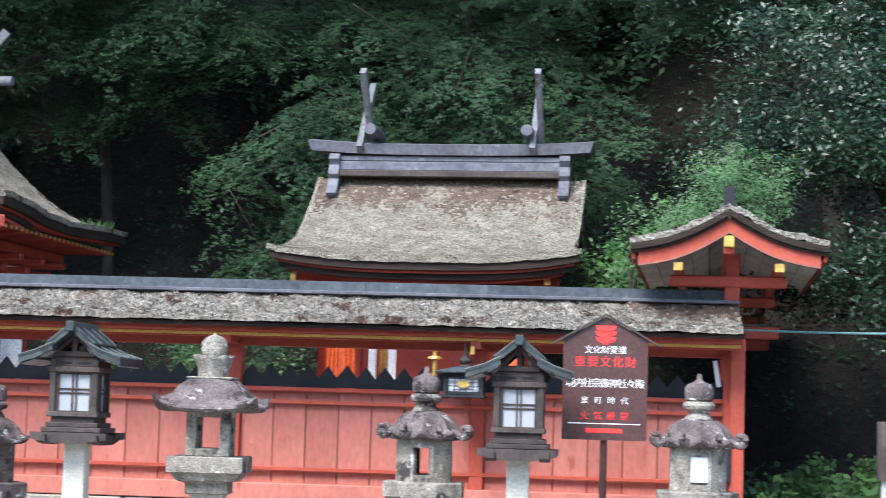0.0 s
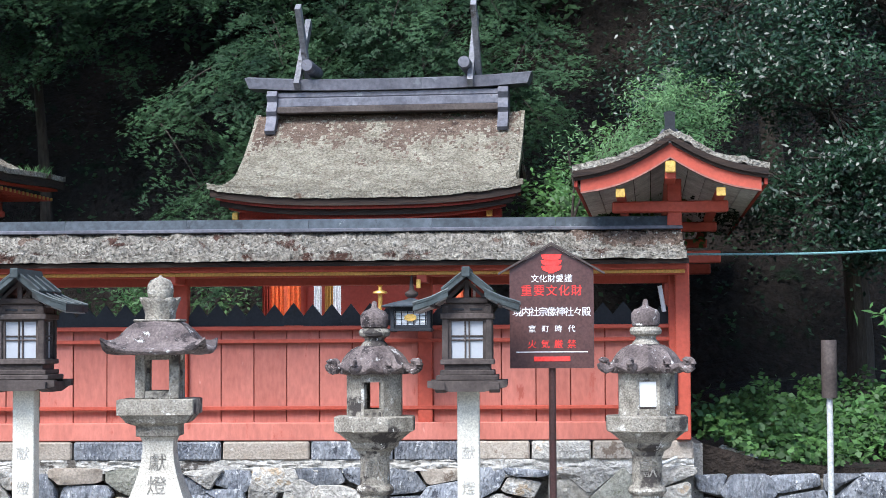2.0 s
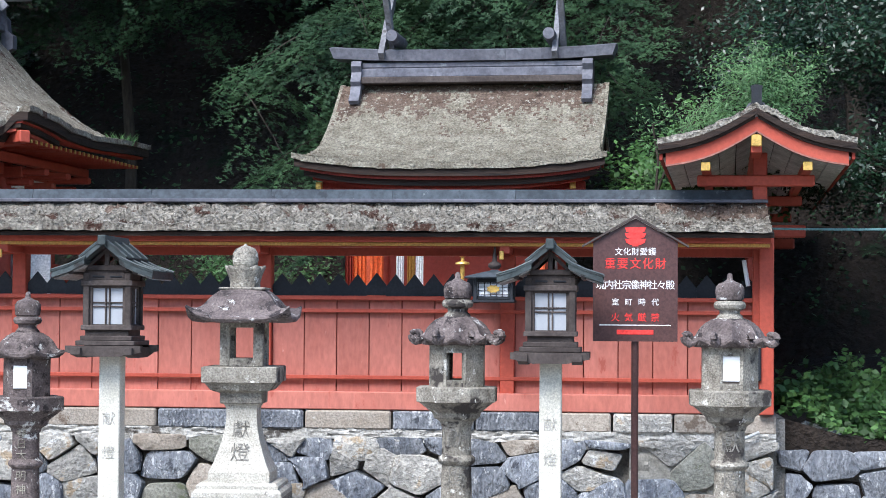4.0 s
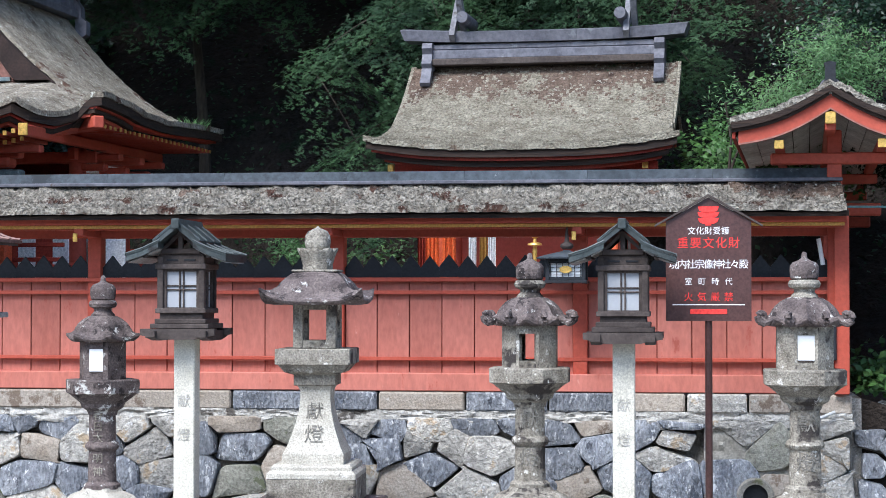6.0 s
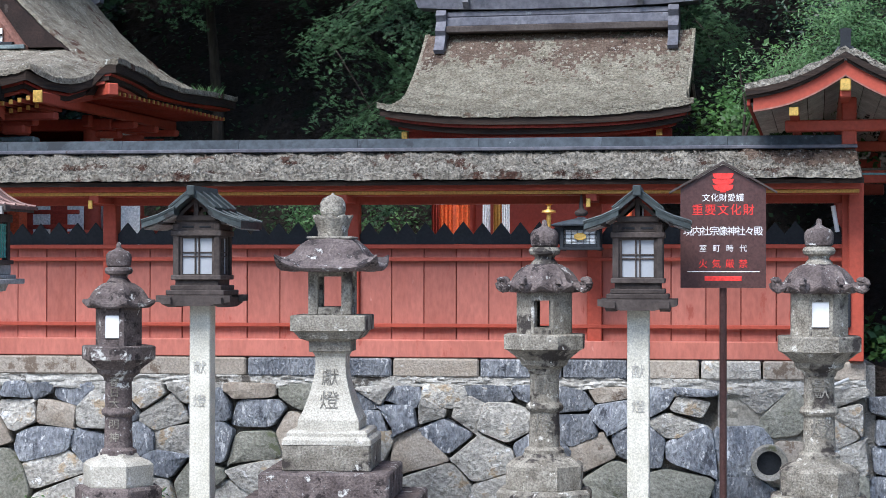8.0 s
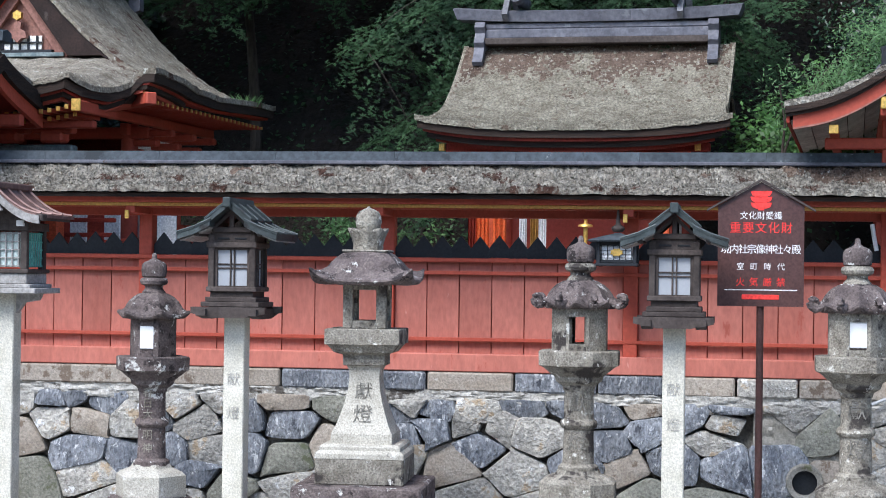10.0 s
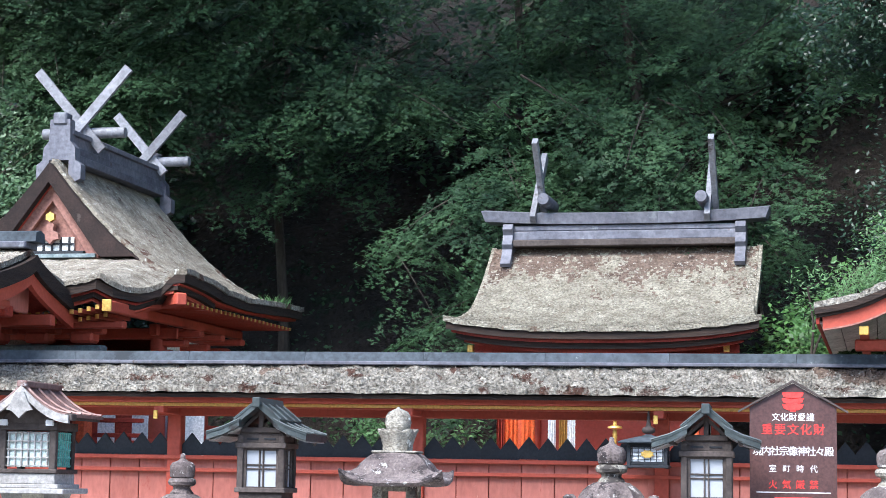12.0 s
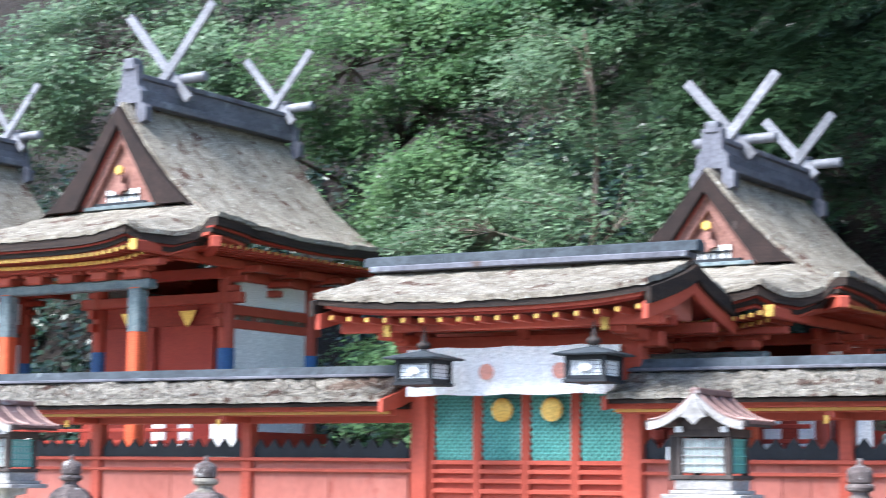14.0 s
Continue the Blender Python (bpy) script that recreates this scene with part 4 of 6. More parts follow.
# ---- gabled roof of the side entrance at the fence's east end ----
def side_roof():
    cx = 0.98
    ob = thing("side_gate_roof", "small gabled bark roof on vermilion posts at the fence end", "gate", cx, 12.95, 0.92, -3.4)
    for y, h in ((0.0, 1.80), (2.3, 1.70), (4.9, 1.70)):
        low = -0.2 if y else 0.02
        part("post", MB().box(0.03, y, (h + low) / 2, 0.10 if y == 0 else 0.12, 0.11, h - low, 0.008), RED, ob)
        part("cross_beam", MB().box(0.0, y - 0.03, 1.605, 0.80, 0.10, 0.078, 0.010), RED, ob)
        if y:
            part("tie_beam", MB().box(0.0, y - 0.02, 1.36, 0.86, 0.09, 0.10, 0.010), RED, ob)
    part("end_post", MB().box(0.075, -0.06, 0.62, 0.10, 0.10, 1.24, 0.006), RED, ob)
    part("ridge_beam", MB().box(0.0, 2.5, 1.80, 0.072, 5.95, 0.08, 0.008), RED, ob)
    for s in (-1, 1):
        part("eave_purlin", MB().box(s * 0.335, 2.5, 1.672, 0.06, 5.95, 0.06, 0.006), RED, ob)
        part("gilt_fitting", MB().box(s * 0.335, -0.485, 1.672, 0.062, 0.02, 0.058, 0.003), GOLD, ob, "gilt purlin end")

        def rise(t):
            return 0.235 * t + 0.045 * math.sin(math.pi * t)
        P = []
        for i in range(101):
            y = -0.55 + 6.1 * i / 100
            P.append([(s * 0.655 * j / 20, y, 2.092 - rise(j / 20)) for j in range(21)])
        if s > 0:
            P = [r[::-1] for r in P]
        roof_layers(ob, P, MOSS, 0.04, 31 + s, [("bark_edge", EAVE, 0.01, 0.06)], 4200, label="mossy bark thatch")
        # dirty white soffit planks between dark joints
        for k in range(5):
            a, b = 0.012 + 0.122 * k, 0.128 + 0.122 * k
            q = [(s * a, 1.962 - rise(a / 0.655)), (s * b, 1.962 - rise(b / 0.655))]
            part("soffit_plank", MB().prism(q + [(x, z - 0.014) for x, z in q[::-1]], -0.47, 5.5), SOFFIT, ob, "stained white soffit plank")
        part("eave_board", MB().box(s * 0.630, 2.48, 1.735, 0.022, 6.0, 0.05, 0.004), REDDARK, ob)
        pts = [(s * 0.60 * j / 12, 2.000 - 1.02 * rise(j / 12)) for j in range(13)]
        part("bargeboard", MB().prism(pts + [(x, z - 0.095 + 0.02 * abs(x)) for x, z in pts[::-1]], -0.515, -0.475), RED, ob)
        part("bargeboard_bead", MB().prism([(x, z - 0.092 + 0.02 * abs(x)) for x, z in pts] + [(x, z - 0.103 + 0.02 * abs(x)) for x, z in pts[::-1]], -0.522, -0.47), PINKWOOD, ob)
        part("verge_lath", MB().prism([(x * 1.06, z + 0.014) for x, z in pts] + [(x * 1.06, z + 0.001) for x, z in pts[::-1]], -0.535, -0.48), GREYWOOD, ob, "pale weathered verge lath")
        part("verge_board", MB().prism([(x * 1.08, z + 0.056) for x, z in pts] + [(x * 1.08, z + 0.014) for x, z in pts[::-1]], -0.562, -0.50), EAVE, ob)
    part("gilt_fitting", MB().box(0, -0.505, 1.842, 0.072, 0.03, 0.08, 0.006), GOLD, ob, "gilt ridge-beam end")
    part("ridge_ornament", MB().prism([(-0.045, 2.075), (0.045, 2.075), (0.034, 2.10), (0.034, 2.175), (0.04, 2.205), (0.0, 2.215), (-0.04, 2.205), (-0.034, 2.175), (-0.034, 2.10)], -0.53, -0.42), BLACK, ob, "dark ridge-end ornament")
    part("ridge_cover", MB().prism([(-0.08, 2.05), (-0.05, 2.10), (0.05, 2.10), (0.08, 2.05)], -0.45, 5.5), COPPER, ob)
    # boarded side wall running back
    for i in range(20):
        part("board", MB().box(0.06, 0.2 + 0.24 * i, 0.42, 0.025, 0.235, 0.95, 0.004), REDDARK, ob)
    return ob


side_roof()


# ---- stone lanterns ----
def curl_roof(sides, r0, r1, z0, z1, lift):
    """Profile and bend of a lantern cap: a domed top that flares into a rim with raised corners."""
    h = z0 - z1
    prof = [(r0 * 0.70, z1), (r0 * 0.96, z1 + 0.004), (r0, z1 + 0.016), (r0 * 0.985, z1 + 0.034), (r0 * 0.90, z1 + 0.043), (r0 * 0.83, z1 + h * 0.33),
            (r0 * 0.785, z1 + h * 0.47), (r0 * 0.71, z1 + h * 0.64), (r0 * 0.60, z1 + h * 0.80), (r0 * 0.45, z1 + h * 0.93), (r0 * 0.30, z1 + h * 0.985), (r1, z0)]

    def bend(a, r, z):
        g = abs(math.cos(a * sides / 2)) ** 6
        out = r / r0
        poly = math.cos(math.pi / sides) / math.cos((a % (2 * math.pi / sides)) - math.pi / sides)
        chip = 0.012 * fbm(3 * math.cos(a), 3 * math.sin(a), 14 * z + sides)
        return r * (poly * 0.92 + 0.08 + 0.10 * g * out ** 3) * (1 + chip), z + lift * g * out ** 4
    return prof, bend


def text_column(ob, chars, x, y, z, size, step, material):
    for i, ch in enumerate(chars):
        lettering("carved_letter", ch, size, pose(x, y, z - i * step), material, ob, "carved dark character", 0.001)


def round_lantern(label, x, y, material, scale=1.0, sides=6, paper=False, curls=True, dark=True, base=None):
    """A tall lantern: plinth, ringed shaft, platform, fire box with windows, cap and jewel."""
    ob = thing("stone_lantern", label, "stone lantern", x, y, 0, group="stone lanterns along the fence")
    s = scale
    ph = math.pi / sides - math.pi / 2
    part("plinth", MB().lathe([(0.30 * s, -0.16), (0.31 * s, -0.14), (0.31 * s, 0.17), (0.29 * s, 0.19)], sides, ph), material, ob)
    part("plinth", MB().lathe([(0.245 * s, 0.18), (0.25 * s, 0.20), (0.25 * s, 0.335), (0.22 * s, 0.36), (0.15 * s, 0.385), (0.135 * s, 0.41)], sides, ph), base or material, ob)
    part("shaft", MB().lathe([(0.125 * s, 0.40), (0.125 * s, 0.43), (0.098 * s, 0.45), (0.092 * s, 0.66), (0.112 * s, 0.675), (0.118 * s, 0.69), (0.112 * s, 0.71), (0.092 * s, 0.725), (0.090 * s, 0.92)], 24), material, ob, smooth=True)
    part("platform", MB().lathe([(0.10 * s, 0.90), (0.11 * s, 0.93), (0.15 * s, 0.955), (0.16 * s, 0.985), (0.24 * s, 1.045), (0.262 * s, 1.055), (0.264 * s, 1.138), (0.255 * s, 1.146)], sides, ph), STONE if not dark else material, ob)
    # fire box as a hollow with openings on the front and back
    R, H0, H1 = (0.181 if sides == 8 else 0.165) * s, 1.14, 1.405
    e = 0.12 if sides == 8 else 0.22
    for k in range(sides):
        a0, a1 = ph + 2 * math.pi * k / sides, ph + 2 * math.pi * (k + 1) / sides
        p0, p1 = Vector((math.cos(a0), math.sin(a0), 0)) * R, Vector((math.cos(a1), math.sin(a1), 0)) * R
        inn = 0.72
        am = (a0 + a1) / 2
        opened = abs(math.sin(am)) > 0.95
        def wall(u0, u1, za, zb):
            q = [p0.lerp(p1, u0), p0.lerp(p1, u1)]
            q += [q[1] * inn, q[0] * inn]
            part("fire_box_panel", MB().add([(v.x, v.y, za) for v in q] + [(v.x, v.y, zb) for v in q],
                 [(3, 2, 1, 0), (4, 5, 6, 7)] + [(i, (i + 1) % 4, (i + 1) % 4 + 4, i + 4) for i in range(4)]), STONE if not dark else material, ob)
        if opened:
            wall(0, e, H0, H1), wall(1 - e, 1, H0, H1), wall(e, 1 - e, H0, H0 + 0.05), wall(e, 1 - e, H1 - 0.05, H1)
        else:
            wall(0, 1, H0, H1)
    if paper:
        part("window_paper", MB().box(-0.0, -R * 0.84, 1.278, (0.114 if sides == 8 else 0.10) * s, 0.012, 0.155, 0.004), PAPER, ob, "white paper window")
        part("window_frame", MB().box(0, -R * 0.82, 1.278, 0.115 * s, 0.010, 0.175, 0.003), WOOD, ob)
    prof, bend = curl_roof(sides, 0.24 * s, 0.05 * s, 1.585, 1.40, 0.03)
    part("cap", MB().lathe(prof, sides * 10, -math.pi / 2 + math.pi / sides, shape=bend), STONEDARK, ob, "weathered cap with raised corners", smooth=True)
    if curls:
        for k in range(sides):
            a = -math.pi / 2 + math.pi / sides + 2 * math.pi * k / sides
            c = Vector((math.cos(a), math.sin(a), 0))
            pts = [c * (0.190 + 0.020 * i) * s + Vector((0, 0, 1.455 - 0.008 * i)) for i in range(5)]
            ctr = c * 0.272 * s + Vector((0, 0, 1.462))
            pts += [ctr + (c * math.cos(t) + Vector((0, 0, 1)) * math.sin(t)) * (0.034 - 0.0022 * i) for i, t in enumerate([-1.3 + 0.6 * j for j in range(9)])]
            part("cap_curl", MB().tube(pts, [0.012, 0.018, 0.022, 0.023, 0.023] + [0.022 - 0.0012 * i for i in range(9)], 8), STONEDARK, ob, smooth=True)
    part("jewel_stand", MB().lathe([(0.085 * s, 1.572), (0.078 * s, 1.590), (0.060 * s, 1.610), (0.062 * s, 1.628), (0.090 * s, 1.640), (0.097 * s, 1.660), (0.088 * s, 1.680), (0.06 * s, 1.690)], 24,
         shape=lambda a, r, z: (r * (1 + 0.025 * math.cos(12 * a)), z)), material, ob, smooth=True)
    part("jewel", MB().lathe([(0.070 * s, 1.684), (0.083 * s, 1.694), (0.088 * s, 1.735), (0.086 * s, 1.768), (0.070 * s, 1.790), (0.036 * s, 1.803), (0.019 * s, 1.816), (0.015 * s, 1.846), (0.008 * s, 1.854)], 24), STONEDARK, ob, smooth=True)
    return ob


la = round_lantern("dark round-shafted stone lantern with paper window and ringed jewel", -3.655, 11.38, STONEDARK, 0.92, 6, True, False, True, STONELIGHT)
la.scale = (1, 1, 0.925)
text_column(la, "春日大", 0.0, -0.089, 0.90, 0.07, 0.075, STONE)
text_column(la, "明神", 0.0, -0.091, 0.61, 0.07, 0.09, STONE)
lc = round_lantern("grey stone lantern with curled cap corners and carved shaft", -0.955, 11.5, STONE, 1.0, 8)
text_column(lc, "獻燈", 0.0, -0.094, 0.82, 0.12, 0.235, INK)
ld = round_lantern("grey stone lantern with curled cap and white paper window", 0.715, 11.42, STONE, 1.0, 8, True)
text_column(ld, "獻燈", 0.0, -0.094, 0.82, 0.12, 0.235, INK)
copy_thing(lc, pose(-8.68, 11.4, -0.14))
copy_thing(la, pose(-9.99, 11.4, 0.0))


def square_lantern():
    ob = thing("stone_lantern", "large square granite lantern with flaring cap and lichen", "stone lantern", -2.285, 11.45, 0, 3, group="stone lanterns along the fence")
    part("plinth", MB().box(0, 0, -0.02, 1.10, 1.10, 0.28, 0.015), STONEDARK, ob)
    part("plinth", MB().box(0, 0, 0.21, 0.80, 0.80, 0.19, 0.012), STONEDARK, ob)
    part("plinth", MB().box(0, 0, 0.385, 0.55, 0.55, 0.17, 0.012), STONE, ob)
    sq = math.sqrt(2)
    part("plinth_cap", MB().lathe([(0.275 * sq, 0.465), (0.275 * sq, 0.495), (0.26 * sq, 0.51), (0.25 * sq, 0.515), (0.25 * sq, 0.535), (0.235 * sq, 0.55)], 4, math.pi / 4), STONELIGHT, ob)
    prof = [(0.19, 0.545), (0.19, 0.61), (0.165, 0.66), (0.140, 0.73), (0.118, 0.80), (0.102, 0.87), (0.094, 0.94), (0.095, 1.0), (0.112, 1.035)]
    part("shaft", MB().lathe([(r * sq, z) for r, z in prof], 4, math.pi / 4), STONELIGHT, ob, "pale flaring shaft with carved character")
    part("neck", MB().lathe([(0.125 * sq, 1.03), (0.13 * sq, 1.035), (0.13 * sq, 1.095), (0.135 * sq, 1.10)], 4, math.pi / 4), STONE, ob)
    part("platform", MB().lathe([(0.14 * sq, 1.10), (0.18 * sq, 1.115), (0.215 * sq, 1.16), (0.232 * sq, 1.165), (0.232 * sq, 1.255), (0.225 * sq, 1.26)], 4, math.pi / 4), STONE, ob)
    w, t = 0.135, 0.062
    for sx in (-1, 1):
        for sy in (-1, 1):
            part("fire_box_post", MB().box(sx * (w - t / 2), sy * (w - t / 2), 1.40, t, t, 0.28, 0.005), STONE, ob)
        for z, h in ((1.285, 0.05), (1.52, 0.04)):
            part("fire_box_rail", MB().box(sx * (w - t / 2), 0, z, t - 0.004, 2 * w - 2 * t, h, 0.003), STONE, ob)
            part("fire_box_rail", MB().box(0, sx * (w - t / 2), z, 2 * w - 2 * t, t - 0.004, h, 0.003), STONE, ob)

    def cap(a, r, z):
        c = 1 / max(abs(math.cos(a)), abs(math.sin(a)))
        out = min(1.0, r / 0.32)
        g = max(0.0, (c - 1) / 0.414)
        square = smooth01((out - 0.35) / 0.6)
        chip = 0.010 * fbm(4 * math.cos(a), 4 * math.sin(a), 12 * z)
        return r * (1 + (c - 1) * (0.35 + 0.65 * square)) * (1 + chip), z + 0.078 * g ** 2.4 * out ** 5
    part("cap", MB().lathe([(0.14, 1.535), (0.25, 1.529), (0.305, 1.536), (0.320, 1.552), (0.315, 1.566), (0.288, 1.577), (0.260, 1.596), (0.236, 1.625), (0.220, 1.658), (0.198, 1.692), (0.168, 1.722), (0.140, 1.738), (0.10, 1.746)], 96, shape=cap),
         STONEDARK, ob, "lichen-spotted cap with upswept corners", smooth=True)
    part("cap_band", MB().lathe([(0.14 * sq, 1.735), (0.145 * sq, 1.742), (0.14 * sq, 1.750)], 4, math.pi / 4), STONE, ob)
    cup = MB().lathe([(0.088, 1.745), (0.092, 1.765), (0.090, 1.78), (0.104, 1.83), (0.124, 1.868), (0.122, 1.878), (0.06, 1.872)], 32,
                     shape=lambda a, r, z: (r * (1 + 0.05 * math.cos(8 * a)), z + (0.010 * math.cos(8 * a) if z > 1.85 else 0)))
    part("lotus_cup", cup, STONE, ob, smooth=True)
    part("jewel", MB().lathe([(0.06, 1.868), (0.076, 1.888), (0.083, 1.925), (0.080, 1.962), (0.062, 1.992), (0.032, 2.006), (0.014, 2.012), (0.006, 2.024)], 24), STONE, ob, smooth=True)
    lettering("carved_letter", "獻", 0.115, pose(0, -0.107, 0.865, -10), INK, ob, "carved dark character", 0.001)
    lettering("carved_letter", "燈", 0.125, pose(0, -0.146, 0.725, -18), INK, ob, "carved dark character", 0.001)
    return ob


lb = square_lantern()


# ---- wooden lanterns on granite posts ----
def wood_lantern(x, y, top, label):
    """A square lantern house under a two-stage copper roof, on a granite post."""
    ob = thing("wooden_lantern", label, "lantern", x, y, 0, group="wooden lanterns on posts")
    h = top - 2.06
    part("granite_post", MB().box(0, 0, 0.59 + h / 2, 0.132, 0.132, 1.50 + h, 0.006), POSTSTONE, ob, "pale granite post")
    text_column(ob, "献燈", 0.0, -0.069, 0.93, 0.085, 0.21, FAINT)
    z = h

    def bx(nm, cz, sx, sy, sz, material=WOOD, ch=0.004, cx=0, cy=0, lab=""):
        return part(nm, MB().box(cx, cy, cz + z, sx, sy, sz, ch), material, ob, lab)
    for sy in (-1, 1):
        q = [(-0.235, 1.345), (-0.10, 1.318), (0.10, 1.318), (0.235, 1.345), (0.235, 1.384), (-0.235, 1.384)]
        part("base_beam", MB().prism([(a, b + z) for a, b in q], sy * 0.20 - 0.03, sy * 0.20 + 0.03), WOOD, ob)
        q = [(-0.27, 1.333), (-0.12, 1.31), (0.12, 1.31), (0.27, 1.333), (0.27, 1.372), (-0.27, 1.372)]
        part("base_beam", MB().prism([(a, b + z) for a, b in q], sy * 0.16 - 0.03, sy * 0.16 + 0.03, "x"), WOOD, ob)
    bx("base_block", 1.345, 0.20, 0.20, 0.05)
    bx("base_board", 1.400, 0.37, 0.37, 0.03)
    bx("base_step", 1.430, 0.325, 0.325, 0.03)
    bx("base_panel", 1.462, 0.275, 0.275, 0.04)
    bx("base_rail", 1.494, 0.32, 0.32, 0.03)
    for sx in (-1, 1):
        for sy in (-1, 1):
            bx("corner_post", 1.66, 0.038, 0.038, 0.34, cx=sx * 0.131, cy=sy * 0.131)
    for i, (dx, dy) in enumerate(((0, -1), (1, 0), (0, 1), (-1, 0))):
        w = bx("window_paper", 1.627, 0.225 if dx == 0 else 0.006, 0.225 if dy == 0 else 0.006, 0.235, PANE, 0.001, dx * 0.118, dy * 0.118, "white paper window")
        for u in (-0.104, -0.012, 0.012, 0.104):
            wd = 0.020 if abs(u) > 0.05 else 0.009
            part("window_bar", MB().box(dx * 0.126 + (u if dx == 0 else 0), dy * 0.126 + (u if dy == 0 else 0), 1.627 + z, wd if dx == 0 else 0.014, wd if dy == 0 else 0.014, 0.245, 0.002), WOOD, w)
        for v, t in ((-0.118, 0.014), (-0.002, 0.009), (0.022, 0.009), (0.118, 0.016)):
            part("window_bar", MB().box(dx * 0.1255, dy * 0.1255, 1.627 + v + z, 0.224 if dx == 0 else 0.012, 0.224 if dy == 0 else 0.012, t, 0.002), WOOD, w)
    bx("cornice", 1.768, 0.322, 0.322, 0.034)
    bx("frieze", 1.815, 0.282, 0.282, 0.062)
    # slots are not cut: black bars give the shade inside them
    for u in (-0.055, 0.055):
        bx("frieze_slot", 1.808, 0.075, 0.012, 0.012, BLACK, 0.002, u, -0.140, "black bar standing in for a shaded carved slot")
    bx("gable_beam", 1.862, 0.25, 0.32, 0.034)
    for y0 in (-0.145, 0.145):
        q = [(-0.12, 1.878), (-0.092, 1.878), (0.0, 1.962), (0.092, 1.878), (0.12, 1.878), (0.0, 1.99)]
        part("gable_brace", MB().prism([(a, b + z) for a, b in q], y0 - 0.012, y0 + 0.012), WOOD, ob)
        bx("king_post", 1.93, 0.03, 0.028, 0.11, cy=y0, ch=0.003)
    for s in (-1, 1):
        upper = [(0.0, 2.040), (s * 0.07, 1.988), (s * 0.148, 1.924)]
        lower = [(s * 0.105, 1.925), (s * 0.21, 1.876), (s * 0.318, 1.842)]
        for q, yy, sheet in ((lower, 0.275, "lower_roof_sheet"), (upper, 0.262, "upper_roof_sheet")):
            P = [[(a, d, b + z) for a, b in q][::s] for d in (-yy, yy)]
            part("roof_board", MB().shell(P, 0.034, 0.004, 0.010), VERDIGRIS, ob)
            part(sheet, MB().shell(P, 0.010), VERDIGRIS, ob, "green-grey copper roof sheet")
            for d in (-yy + 0.012, -0.09, 0.09, yy - 0.012):
                part("roof_batten", MB().tube([(a, d, b + z + 0.004) for a, b in q], 0.007, 6), VERDIGRIS, ob)
        P = [[(a, d, b + z) for a, b in lower][::s] for d in (-0.25, 0.25)]
        part("soffit", MB().shell(P, 0.008, 0.012, 0.046), GREYWOOD, ob, "pale weathered soffit board")
        bx("eave_purlin", 1.835, 0.03, 0.50, 0.03, cx=s * 0.20)
    part("ridge_cap", MB().prism([(-0.03, 2.022 + z), (-0.02, 2.058 + z), (0.02, 2.058 + z), (0.03, 2.022 + z)], -0.275, 0.275), VERDIGRIS, ob, "green copper ridge cap")
    bx("ridge_end", 2.028, 0.05, 0.02, 0.062, VERDIGRIS, 0.005, 0, -0.278)
    return ob


wood_lantern(-3.085, 11.3, 2.06, "weathered dark wood lantern with copper roof on granite post")
wood_lantern(-0.365, 11.25, 2.045, "dark wood lantern with copper roof beside the brown sign")


